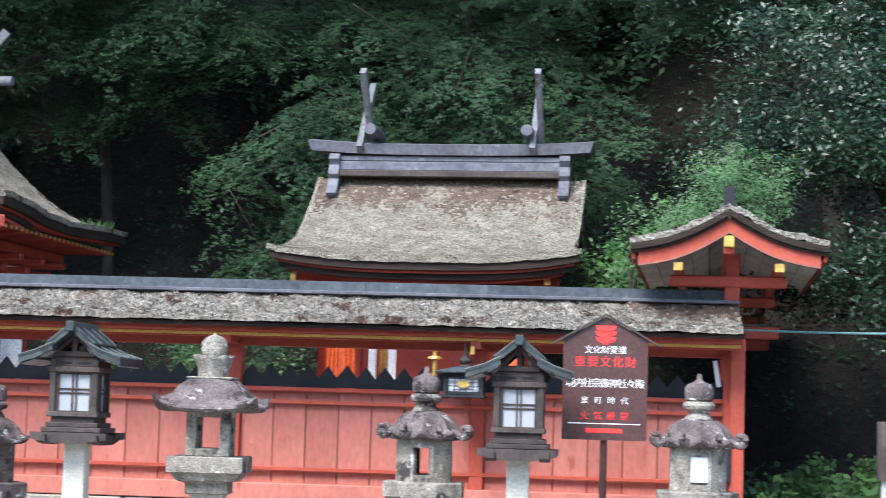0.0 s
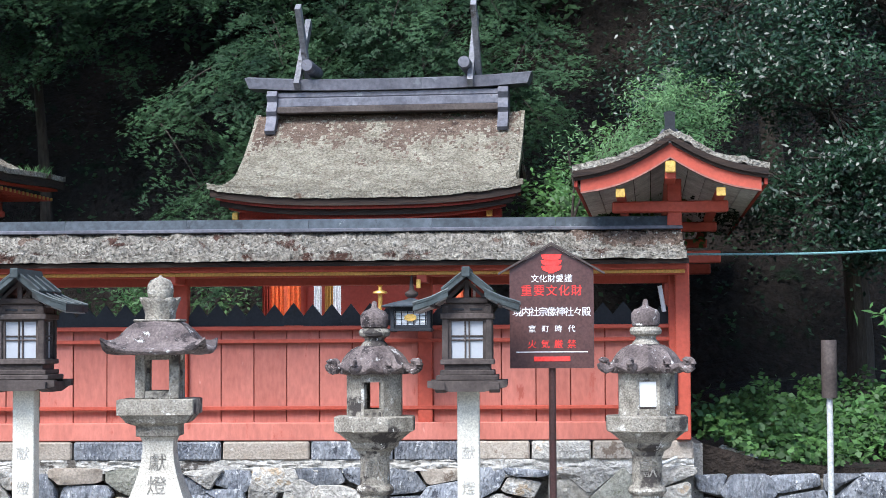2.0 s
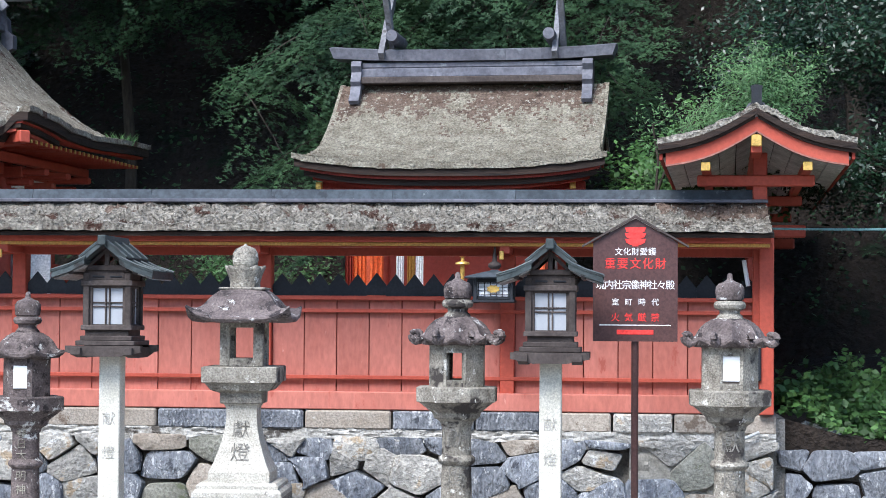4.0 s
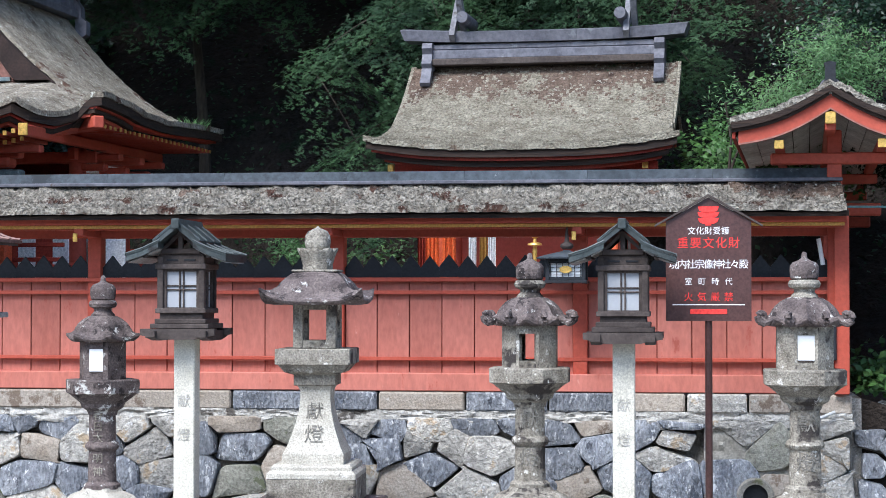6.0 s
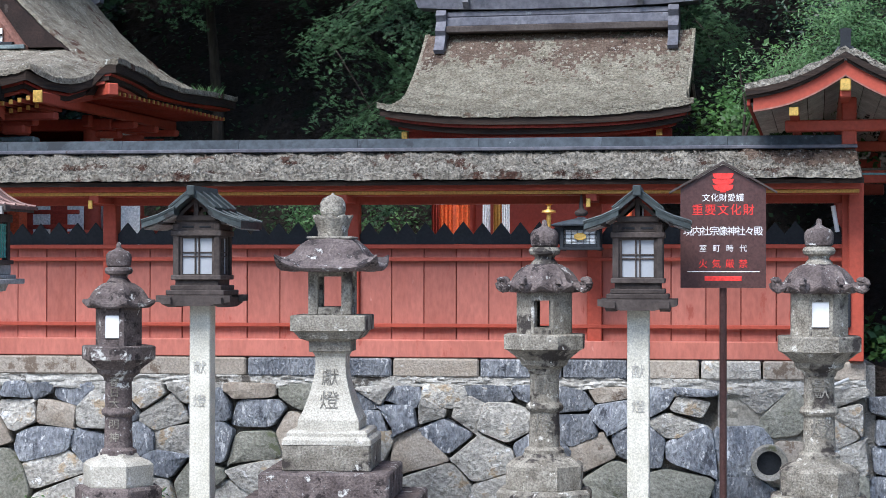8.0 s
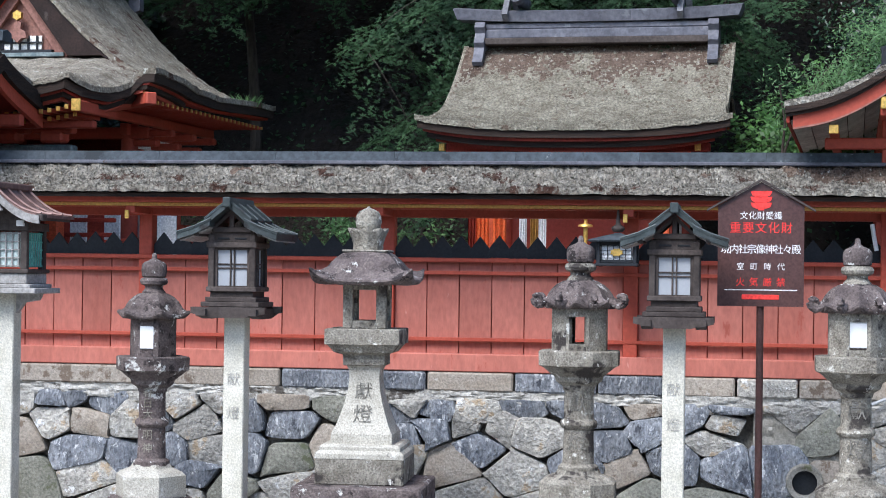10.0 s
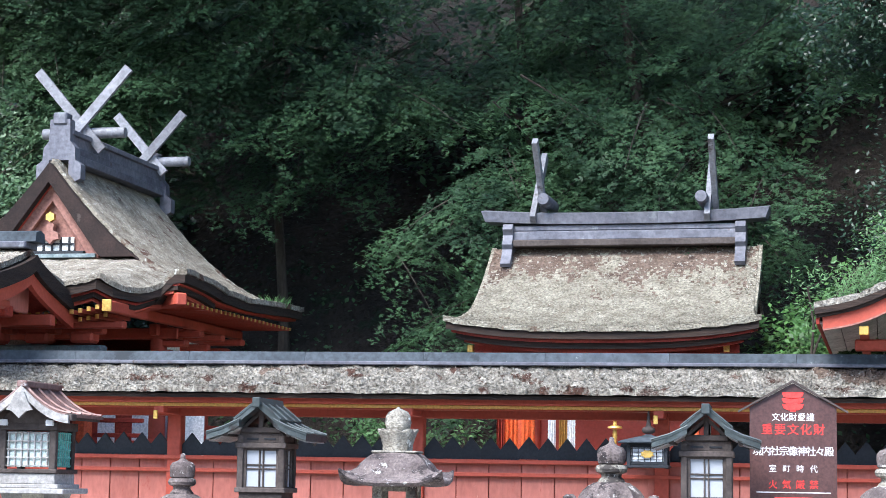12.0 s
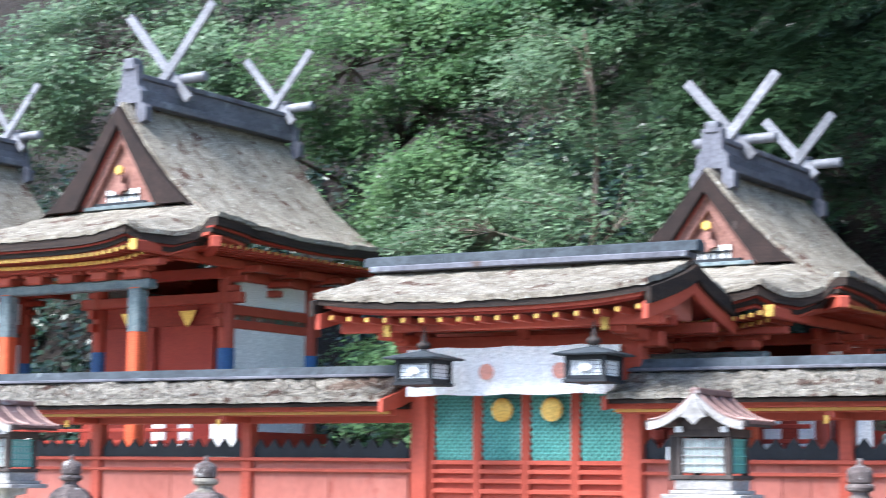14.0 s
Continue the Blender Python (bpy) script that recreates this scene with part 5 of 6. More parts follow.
def ornate_lantern(x, y, label):
    """A larger lantern with a curved reddish roof, silvery gable and green lattice windows."""
    ob = thing("wooden_lantern", label, "lantern", x, y, 0, group="wooden lanterns on posts")
    post = part("granite_post", MB().box(0, 0, 0.65, 0.132, 0.132, 1.62, 0.006), POSTSTONE, ob, "pale granite post")
    for s in (-1, 1):
        part("bracket", MB().prism([(s * 0.07, 1.14), (s * 0.07, 1.29), (s * 0.24, 1.29), (s * 0.22, 1.24), (s * 0.12, 1.22)], -0.03, 0.03), GREYWOOD, ob, "silvery carved bracket")
    part("base_board", MB().box(0, 0, 1.31, 0.56, 0.46, 0.04, 0.005), GREYWOOD, ob)
    part("base_board", MB().box(0, 0, 1.345, 0.46, 0.40, 0.03, 0.005), GREYWOOD, ob)
    part("base_step", MB().box(0, 0, 1.40, 0.40, 0.36, 0.08, 0.005), GREYWOOD, ob)
    part("base_rail", MB().box(0, 0, 1.455, 0.43, 0.39, 0.03, 0.004), WOOD, ob)
    for sx in (-1, 1):
        for sy in (-1, 1):
            part("corner_post", MB().box(sx * 0.175, sy * 0.155, 1.63, 0.045, 0.045, 0.34, 0.004), WOOD, ob)
    for dx, dy, w in ((0, -1, 0.30), (1, 0, 0.26), (0, 1, 0.30), (-1, 0, 0.26)):
        d = 0.160 if dx == 0 else 0.180
        pane = part("window_pane", MB().box(dx * (d - 0.012), dy * (d - 0.012), 1.615, w if dx == 0 else 0.006, w if dy == 0 else 0.006, 0.26, 0.001), GLASSBACK, ob, "pale green window")
        bars = [-0.45, -0.3, -0.15, 0.0, 0.15, 0.3, 0.45]
        for u in bars:
            part("window_bar", MB().box(dx * d + (u * w if dx == 0 else 0), dy * d + (u * w if dy == 0 else 0), 1.615, 0.009, 0.009, 0.26, 0.001), TEAL if dx else GREYWOOD, pane)
        for v in (-0.12, -0.06, 0.0, 0.06, 0.12):
            part("window_bar", MB().box(dx * (d + 0.003), dy * (d + 0.003), 1.615 + v, w if dx == 0 else 0.008, w if dy == 0 else 0.008, 0.009, 0.001), TEAL if dx else GREYWOOD, pane)
    part("frieze", MB().box(0, 0, 1.785, 0.42, 0.38, 0.06, 0.005), WOOD, ob)
    for sx in (-1, 1):
        part("white_block", MB().box(sx * 0.16, -0.20, 1.81, 0.05, 0.03, 0.045, 0.004), PAPER, ob, "white painted beam end")

    def curve(t):
        return 2.085 - 0.225 * (1.4 * t - 0.4 * t * t) + 0.012 * t ** 4 - 0.02 * math.sin(math.pi * t)
    for s in (-1, 1):
        P = [[(s * 0.345 * j / 12, yy, curve(j / 12)) for j in range(13)][::s] for yy in (-0.30, 0.0, 0.30)]
        part("roof_sheet", MB().shell(P, 0.022), REDCOPPER, ob, "reddish patinated copper roof")
        part("roof_board", MB().shell(P, 0.02, 0.02, 0.022), WOOD, ob)
        for yy in (-0.285, -0.1, 0.09, 0.285):
            part("roof_batten", MB().tube([(s * 0.338 * j / 12, yy, curve(j / 12) + 0.008) for j in range(13)], 0.012, 6), REDCOPPER, ob)
        q = [(s * 0.334 * j / 12, curve(j / 12) - 0.008) for j in range(13)]
        part("bargeboard", MB().prism(q + [(a, b - 0.055 - 0.015 * abs(a)) for a, b in q[::-1]], -0.325, -0.295), GREYWOOD, ob, "silvery weathered bargeboard")
        part("eave_end", MB().box(s * 0.33, -0.27, 1.85, 0.05, 0.09, 0.05, 0.006), WOOD, ob)
    part("gable_pendant", MB().prism([(0, 1.84), (0.05, 1.89), (0.09, 1.90), (0.06, 1.95), (0.03, 2.03), (-0.03, 2.03), (-0.06, 1.95), (-0.09, 1.90), (-0.05, 1.89)], -0.345, -0.325), GREYWOOD, ob, "silvery carved pendant")
    part("gable_board", MB().prism([(-0.2, 1.81), (0.2, 1.81), (0.0, 2.02)], -0.20, -0.18), WOOD, ob)
    part("ridge_cap", MB().box(0, 0, 2.09, 0.07, 0.64, 0.05, 0.008), REDCOPPER, ob)
    part("paper_label", MB().box(-0.245, -0.14, 1.63, 0.01, 0.10, 0.10, 0.002), PAPER, ob, "white paper label")
    part("label_board", MB().box(-0.225, -0.12, 1.60, 0.03, 0.12, 0.34, 0.004), WOOD, ob)
    squat = pose(0, 0, 0.366)
    squat[0][0], squat[1][1], squat[2][2] = 0.94, 0.94, 0.84
    for piece in ob.children_recursive:
        if piece != post:
            piece.data.transform(squat)
    return ob


o = ornate_lantern(-4.535, 11.15, "wooden lantern with reddish copper roof and green lattice windows")
copy_thing(o, pose(-10.50, 11.2, 0.0))


# ---- brown notice board ----
def sign_board():
    cx = 0.145
    ob = thing("notice_board", "brown gabled notice board with red and white lettering on pole", "sign", cx, 11.76, 0)
    part("pole", MB().lathe([(0.023, -0.16), (0.023, 1.46)], 14, 0, 0, 0.03, 0), SIGN, ob, smooth=True)
    b = part("panel", MB().prism([(-0.265, 1.43), (0.265, 1.43), (0.265, 2.055), (0.0, 2.205), (-0.265, 2.055)], -0.012, 0.012), SIGN, ob)
    for s in (-1, 1):
        q = [(0, 2.225), (s * 0.335, 2.033), (s * 0.335, 2.020), (0, 2.210)]
        part("roof_strip", MB().prism(q, -0.035, 0.03), WOOD, ob)
    y = -0.016
    for txt, size, z, material, step in (("文化財愛護", 0.052, 1.992, SIGNWHITE, 0.0525), ("重要文化財", 0.074, 1.915, SIGNRED, 0.079), ("境内社宗像神社々殿", 0.062, 1.782, SIGNWHITE, 0.0545),
                                         ("室町時代", 0.048, 1.675, SIGNWHITE, 0.083), ("火気厳禁", 0.058, 1.578, SIGNRED, 0.083)):
        for i, ch in enumerate(txt):
            lettering("letter", ch, size, pose((i - (len(txt) - 1) / 2) * step, y + 0.003, z), material, b, "red letter" if material is SIGNRED else "white letter", 0.001)
    part("rule", MB().box(0, y + 0.003, 1.532, 0.45, 0.004, 0.006, 0.001), SIGNWHITE, b, "thin white rule")
    part("maker_mark", MB().box(0, y + 0.003, 1.488, 0.23, 0.004, 0.030, 0.002), SIGNRED, b, "plain red bar")
    for k, (z, w) in enumerate(((2.138, 0.066), (2.103, 0.068), (2.066, 0.066))):
        pts = [(-w, z + 0.022), (w, z + 0.022), (w * 0.86, z - 0.004), (w * 0.45, z - 0.016), (-w * 0.45, z - 0.016), (-w * 0.86, z - 0.004)]
        part("emblem", MB().prism([(a, c - 0.012) for a, c in pts], y, y + 0.005), SIGNRED, b, "plain red emblem bowl")
    part("emblem", MB().box(0, y + 0.0035, 2.088, 0.038, 0.003, 0.12, 0.001), SIGNRED, b, "plain red emblem stem")
    return ob


sign_board()


# ---- hanging metal lanterns ----
def hanging_lantern(x, y, z, s, label, hang, rose=True):
    """Origin at the body's middle; hangs on a short rod."""
    ob = thing("hanging_lantern", label, "lantern", x, y, z, group="hanging metal lanterns")
    part("roof", MB().lathe([(0.185 * s, 0.082 * s), (0.19 * s, 0.092 * s), (0.16 * s, 0.105 * s), (0.09 * s, 0.128 * s), (0.03 * s, 0.145 * s), (0.02 * s, 0.155 * s)], 4, math.pi / 4), RIDGE, ob)
    part("roof_knob", MB().lathe([(0.02 * s, 0.16 * s), (0.032 * s, 0.18 * s), (0.03 * s, 0.20 * s), (0.012 * s, 0.22 * s), (0.005, hang)], 12), WOOD, ob, smooth=True)
    part("body", MB().box(0, 0, 0, 0.155 * s, 0.155 * s, 0.165 * s, 0.006), PAPER, ob, "pale slatted panes")
    for sx in (-1, 1):
        for sy in (-1, 1):
            part("corner_bar", MB().box(sx * 0.085 * s, sy * 0.085 * s, -0.01 * s, 0.018 * s, 0.018 * s, 0.20 * s, 0.003), BLACK, ob)
    for d in (-1, 1):
        for v in (-0.07, -0.042, -0.014, 0.014, 0.042, 0.07):
            part("lattice_bar", MB().box(0, d * 0.082 * s, v * s, 0.165 * s, 0.004, 0.004, 0.001), BLACK, ob)
            part("lattice_bar", MB().box(d * 0.082 * s, 0, v * s, 0.004, 0.165 * s, 0.004, 0.001), BLACK, ob)
            part("lattice_bar", MB().box(v * s, d * 0.083 * s, 0, 0.004, 0.004, 0.165 * s, 0.001), BLACK, ob)
    part("crest", MB().prism([((0.026 + 0.006 * (i % 2)) * s * math.cos(i * math.pi / 8), (0.026 + 0.006 * (i % 2)) * s * math.sin(i * math.pi / 8)) for i in range(16)], -0.092 * s, -0.086 * s), GOLD if rose else PAPER, ob, "round crest")
    part("skirt", MB().box(0, 0, -0.095 * s, 0.20 * s, 0.20 * s, 0.022 * s, 0.004), BLACK, ob)
    part("frame_band", MB().box(0, 0, 0.066 * s, 0.170 * s, 0.170 * s, 0.034 * s, 0.003), BLACK, ob)
    part("frame_band", MB().box(0, 0, -0.070 * s, 0.170 * s, 0.170 * s, 0.026 * s, 0.003), BLACK, ob)
    return ob


hl = hanging_lantern(-0.80, 12.62, 1.765, 1.2, "small black metal lantern with pale panes under the eaves", 0.40)
hl.scale = (1.2, 1.2, 0.72)
for x in (-7.33, -5.90):
    hl = hanging_lantern(x, 12.32, 2.37, 1.5, "black metal lantern with white crest hanging at the gate", 0.50, False)
    hl.scale = (1.15, 1.15, 0.7)
copy_thing(lc, pose(2.62, 11.4, 0.0))

# hanging strips and bell before the small hall
for i, (x, material, lab) in enumerate(((-1.93, ORANGE, "orange"), (-1.80, ORANGE, "orange"), (-1.62, CLOTH, "white"), (-1.535, OCHRE, "ochre"), (-1.47, CLOTH, "white"), (-2.01, REDDARK, "dark red"))):
    m = MB()
    w = 0.055 if material is ORANGE else 0.032
    n = 10
    m.shell([[(w * (2 * k / n - 1), 0.012 * math.sin(k * 1.9 + i), -0.62 * j / 6) for j in range(7)] for k in range(n + 1)], 0.004)
    b = part("cloth_banner", m, material, None, smooth=True)
    b.location = (x * 1.07, 15.05, 2.42)
    tagged(b, lab + " cloth strip hanging before the small hall", "banner", "hanging banners")
bell = part("gilt_bell", MB().lathe([(0.012, 0.14), (0.014, 0.09), (0.03, 0.08), (0.014, 0.07), (0.016, 0.04), (0.055, 0.03), (0.06, 0.015), (0.016, 0.005), (0.02, -0.03), (0.012, -0.16)], 16), GOLD, smooth=True)
bell.location = (-1.21, 14.9, 1.98)
tagged(bell, "gilt bell finial on a rod behind the fence", "ornament")
part("hook_rod", MB().box(0, 0, 0.35, 0.012, 0.012, 0.5, 0.002), GOLD, bell)
tube_ob = part("white_tube", MB().tube([(0, 0, 0), (0.03, 0, -0.18)], 0.016, 10), PAPER, smooth=True)
tube_ob.location = (0.90, 12.93, 1.98)
tagged(tube_ob, "short white tube tied to the fence post", "tube")

# ---- post with a dark sleeve, cable, drain and hose ----
p = thing("marker_pole", "grey metal pole with a dark brown sleeve among weeds", "pole", 2.05, 12.9, 0.69)
part("pole", MB().lathe([(0.022, -0.86), (0.022, 0.55)], 12), PIPE, p, smooth=True)
part("sleeve", MB().lathe([(0.052, 0.51), (0.054, 0.515), (0.054, 0.90), (0.05, 0.908)], 16), WOOD, p, "dark brown sleeve", smooth=True)
pts = [(1.09 + 3.6 * t, 13.2 + 0.6 * t, 2.21 + 0.30 * t - 0.10 * math.sin(math.pi * t)) for t in [k / 24 for k in range(25)]]
tagged(part("cable", MB().tube(pts, 0.009, 6), CABLE, smooth=True), "blue-green cable strung from the fence end", "cable")
drain = part("drain_pipe", MB().lathe([(0.085, 0.30), (0.085, 0.0), (0.118, -0.01), (0.125, 0.0), (0.125, 0.3)], 24), CONCRETE, smooth=True)
drain.matrix_basis = pose(0.465, 12.79, 0.225, -90, 0, 0)
tagged(drain, "round concrete drain pipe in the stone wall", "pipe")
# black disc in the pipe mouth stands in for its inner shade
part("dark_inside", MB().lathe([(0.084, 0.045), (0.084, 0.055)], 20), BLACK, drain, "black disc standing in for the shade inside")
tagged(part("hose", MB().tube([(1.0, 12.87, 0.80), (0.90, 12.84, 0.76), (0.865, 12.82, 0.68), (0.86, 12.82, 0.4), (0.87, 12.82, 0.1), (0.86, 12.8, 0.0)], 0.012, 8), PIPE, smooth=True), "pale grey hose running down the stone wall", "hose")
meter = part("meter_box", MB().box(0, 0, 0, 0.06, 0.10, 0.34, 0.008), BLACK)
meter.location = (0.98, 12.86, 1.32)
tagged(meter, "narrow black box on the fence end post", "box")
slab = part("boulder", MB().lathe([(0.05, 0), (0.17, 0.03), (0.2, 0.1), (0.14, 0.17), (0.04, 0.2)], 12, shape=lambda a, r, z: (r * (1 + 0.2 * math.sin(2 * a + 1)), z + 0.02 * math.cos(3 * a))), RUBBLE, smooth=True)
slab.location = (1.38, 13.35, 0.64)
tagged(slab, "pale weathered boulder at the fence corner", "stone")
slab = part("boulder", MB().prism([(-0.14, 0), (0.15, 0), (0.13, 0.22), (0.02, 0.42), (-0.10, 0.3)], -0.06, 0.06), RUBBLE)
slab.location = (-3.82, 19.4, 2.36)
tagged(slab, "pale standing stone at the foot of the hill", "stone")

# ---- trees and undergrowth ----
def leaf_mesh(name, C, Nrm, size, aspect, rng, fold=0.12, point=0.0, lobes=1):
    """Many folded leaf blades: centres, normals and lengths as arrays."""
    n = len(C)
    Nrm = Nrm / np.linalg.norm(Nrm, axis=1, keepdims=True)
    u = np.cross(Nrm, rng.normal(size=(n, 3)))
    u /= np.linalg.norm(u, axis=1, keepdims=True)
    v = np.cross(Nrm, u)
    if lobes > 1:
        # a lobed leaf: narrow blades spreading from one base
        turn = [(k - (lobes - 1) / 2) * 0.85 for k in range(lobes)]
        uu = np.concatenate([u * math.cos(a) + v * math.sin(a) for a in turn])
        C = np.concatenate([C] * lobes) + uu * np.concatenate([size] * lobes)[:, None] * 0.5
        Nrm, size, u = np.concatenate([Nrm] * lobes), np.concatenate([size] * lobes), uu
        v = np.cross(Nrm, u)
        n = len(C)
    L, Wd = size[:, None] * 0.5, size[:, None] * 0.5 * aspect
    V = np.empty((n, 4, 3))
    V[:, 0] = C - u * L
    V[:, 1] = C + v * Wd - u * L * point + Nrm * L * fold
    V[:, 2] = C + u * L
    V[:, 3] = C - v * Wd - u * L * point + Nrm * L * fold
    me = bpy.data.meshes.new(name)
    me.vertices.add(4 * n)
    me.loops.add(4 * n)
    me.polygons.add(n)
    me.vertices.foreach_set("co", V.ravel())
    me.loops.foreach_set("vertex_index", np.arange(4 * n))
    me.polygons.foreach_set("loop_start", np.arange(0, 4 * n, 4))
    me.update(calc_edges=True)
    return me


def tree(label, x, y, height, blobs, material, leaf=0.06, per=70, aspect=0.7, spray=(0.75, 0.45), droop=0.35, seed=0, bark=TRUNK, radius=0.14, face=0.55, lean=(0, 0), loose=0.05, category="tree", flat=0.38, lobes=1, clump=(0.20, 0.13), tiers=False):
    """A tapered trunk with limbs to every part of the crown; the crown is made of drooping sprays of leaves.
    blobs: (x, y, z, rx, ry, rz, sprays) round which the sprays hang."""
    rng = np.random.default_rng(seed)
    gz = ground_z(x, y)
    ob = thing("tree", label, category, x, y, gz)
    o = np.array([x, y, gz])
    top = Vector((lean[0], lean[1], height))
    pts = [Vector((0, 0, -0.1)).lerp(top, t) + Vector((0.3 * math.sin(4 * t + seed), 0.15 * math.cos(4 * t + seed), 0)) * t for t in [k / 8 for k in range(9)]]
    m = MB().tube(pts, [radius * (1 - 0.75 * k / 8) for k in range(9)], 9)
    C, Nn, S = [], [], []
    for bx, by, bz, rx, ry, rz, count in blobs:
        b = Vector((bx, by, bz)) - Vector(o)
        t0 = min(0.9, max(0.25, (b.z - 0.5) / height))
        start = pts[int(t0 * 8)]
        mid = start.lerp(b, 0.5) + Vector((0, 0, 0.15))
        m.tube([start, mid, b], [radius * 0.42, radius * 0.28, radius * 0.12], 6)
        if tiers:
            # tiers: flat feathered boughs that slope down and outwards, with dark gaps between them
            for s in range(max(3, int(count / 4.8))):
                d = rng.normal(size=3)
                d /= np.linalg.norm(d)
                p = np.array([bx, by, bz]) + d * rng.uniform(0.2, 1.0) ** 0.5 * np.array([rx, ry, rz])
                ang = -math.pi / 2 + rng.normal() * 0.75 + 0.5 * d[0]
                way = np.array([math.cos(ang), math.sin(ang), 0.0])
                side = np.array([-way[1], way[0], 0.0])
                Ls, Ws = spray[0] * rng.uniform(0.65, 1.25), spray[1] * rng.uniform(0.7, 1.25)
                slope, roll = rng.uniform(0.25, 0.60), rng.normal() * 0.18
                spine = [p + way * (t - 0.35) * Ls + np.array([0, 0, -(slope * (t - 0.35) + droop * t * t * 0.6) * Ls]) for t in (0.0, 0.35, 0.7, 1.0)]
                m.tube([Vector(q - o) for q in spine], [0.010, 0.008, 0.005, 0.002], 4)
                for tw in range(22):
                    t, hand = 0.04 + 0.96 * (tw // 2) / 10.0 + rng.uniform(-0.03, 0.03), (-1, 1)[tw % 2]
                    reach = Ws * 0.62 * (0.30 + 0.85 * math.sin(math.pi * min(0.97, 0.18 + 0.72 * t))) * rng.uniform(0.6, 1.15)
                    k = max(4, int(per * reach * 0.42))
                    sway = rng.normal() * 0.055
                    u = rng.uniform(0, 1, k) ** 0.8
                    out = u * reach
                    along = (t - 0.35) * Ls + out * 0.75
                    across = hand * out * 0.80 + rng.normal(size=k) * 0.028
                    tt = along / Ls + 0.35
                    q = p + way * along[:, None] + side * across[:, None]
                    q[:, 2] += -(slope * (tt - 0.35) + droop * np.clip(tt, 0, 2) ** 2 * 0.6) * Ls - 0.22 * out ** 2 / max(0.2, Ws) + across * roll + sway * u + 0.05 * np.sin(4.2 * across + 3.1 * along + 7 * slope) + rng.normal(size=k) * loose
                    C.append(q)
                    nn = rng.normal(size=(k, 3)) * flat
                    nn[:, 2] += 0.9
                    nn += way * (slope + 0.25)
                    Nn.append(nn)
                    S.append(leaf * rng.uniform(0.7, 1.3, k))
            continue
        heart = []
        for s in range(max(2, count // 13)):
            d = rng.normal(size=3)
            d /= np.linalg.norm(d)
            heart.append((np.array([bx, by, bz]) + d * rng.uniform(0.3, 1.0) ** 0.6 * np.array([rx, ry, rz]), d))
        for s in range(count):
            p, d = heart[s % len(heart)]
            p = p + rng.normal(size=3) * np.array([clump[0], clump[0], clump[1]])
            ang = math.atan2(d[1] - 0.55, d[0]) + rng.normal() * 0.5
            way = np.array([math.cos(ang), math.sin(ang), 0.0])
            side = np.array([-way[1], way[0], 0.0])
            Ls, Ws = spray[0] * rng.uniform(0.6, 1.25), spray[1] * rng.uniform(0.6, 1.25)
            k = max(4, int(1.7 * per * rng.uniform(0.6, 1.3)))
            t = rng.uniform(0, 1, k)
            w = rng.normal(size=k) * 0.5 * (0.35 + 0.9 * np.sin(np.pi * np.clip(t, 0.05, 0.98)))
            tilt = rng.normal() * 0.22
            q = p + way * ((t - 0.3) * Ls)[:, None] + side * (w * Ws)[:, None]
            q[:, 2] += -droop * Ls * t ** 2 + w * Ws * tilt + rng.normal(size=k) * loose
            C.append(q)
            nn = rng.normal(size=(k, 3)) * flat
            nn[:, 2] += 0.85
            nn[:, 1] -= face
            nn += way * 0.3
            Nn.append(nn)
            S.append(leaf * rng.uniform(0.65, 1.3, k))
            if s % 4 == 0:
                e = Vector(p + way * Ls * 0.4) - Vector(o)
                m.tube([b, b.lerp(e, 0.55) + Vector((0, 0, 0.06)), e], [radius * 0.10, radius * 0.06, 0.004], 4)
    part("trunk", m, bark, ob, "rough trunk with limbs", smooth=True)
    C = np.concatenate(C) - o
    me = leaf_mesh("crown", C, np.concatenate(Nn), np.concatenate(S), aspect, rng, lobes=lobes)
    part("crown", me, material, ob, "dense sprays of leaves", kind="stuff")
    return ob


MP = dict(leaf=0.040, per=160, aspect=0.34, spray=(1.25, 1.05), droop=0.35, loose=0.014, flat=0.28, lobes=3, tiers=True)
tree("layered green maple spreading behind the small hall", -1.2, 19.0, 4.6,
     [(-2.9, 17.9, 3.5, 0.7, 0.6, 0.8, 45), (-2.4, 18.0, 4.5, 0.9, 0.7, 0.6, 55), (-1.2, 18.2, 4.9, 1.1, 0.8, 0.7, 65), (-0.3, 18.0, 4.4, 0.7, 0.6, 0.6, 42), (-1.0, 18.2, 4.0, 1.2, 0.6, 0.6, 55)], MAPLE, seed=1, **MP)
tree("dark maple high on the hillside", -2.6, 20.6, 4.5,
     [(-4.3, 19.4, 6.2, 1.3, 0.9, 0.6, 60), (-2.6, 19.4, 6.3, 1.3, 0.9, 0.6, 60), (-0.8, 19.3, 6.4, 1.3, 0.9, 0.6, 60), (0.8, 19.0, 6.3, 1.2, 0.9, 0.8, 55), (-1.6, 19.6, 7.3, 2.2, 0.9, 0.5, 60)], MAPLE, seed=2, radius=0.09, **MP)
tree("dark maple with long drooping boughs over the hill", -5.4, 20.4, 4.5,
     [(-6.8, 19.2, 6.0, 1.1, 0.9, 0.5, 55), (-5.4, 19.4, 5.3, 0.9, 0.8, 0.5, 40), (-5.8, 19.4, 7.0, 1.6, 0.9, 0.6, 65), (-4.4, 19.6, 5.2, 0.7, 0.6, 0.4, 22), (-5.6, 18.9, 6.4, 1.2, 0.6, 0.5, 45), (-3.9, 19.0, 5.7, 0.8, 0.5, 0.5, 35)], MAPLE, seed=3, radius=0.07, **MP)
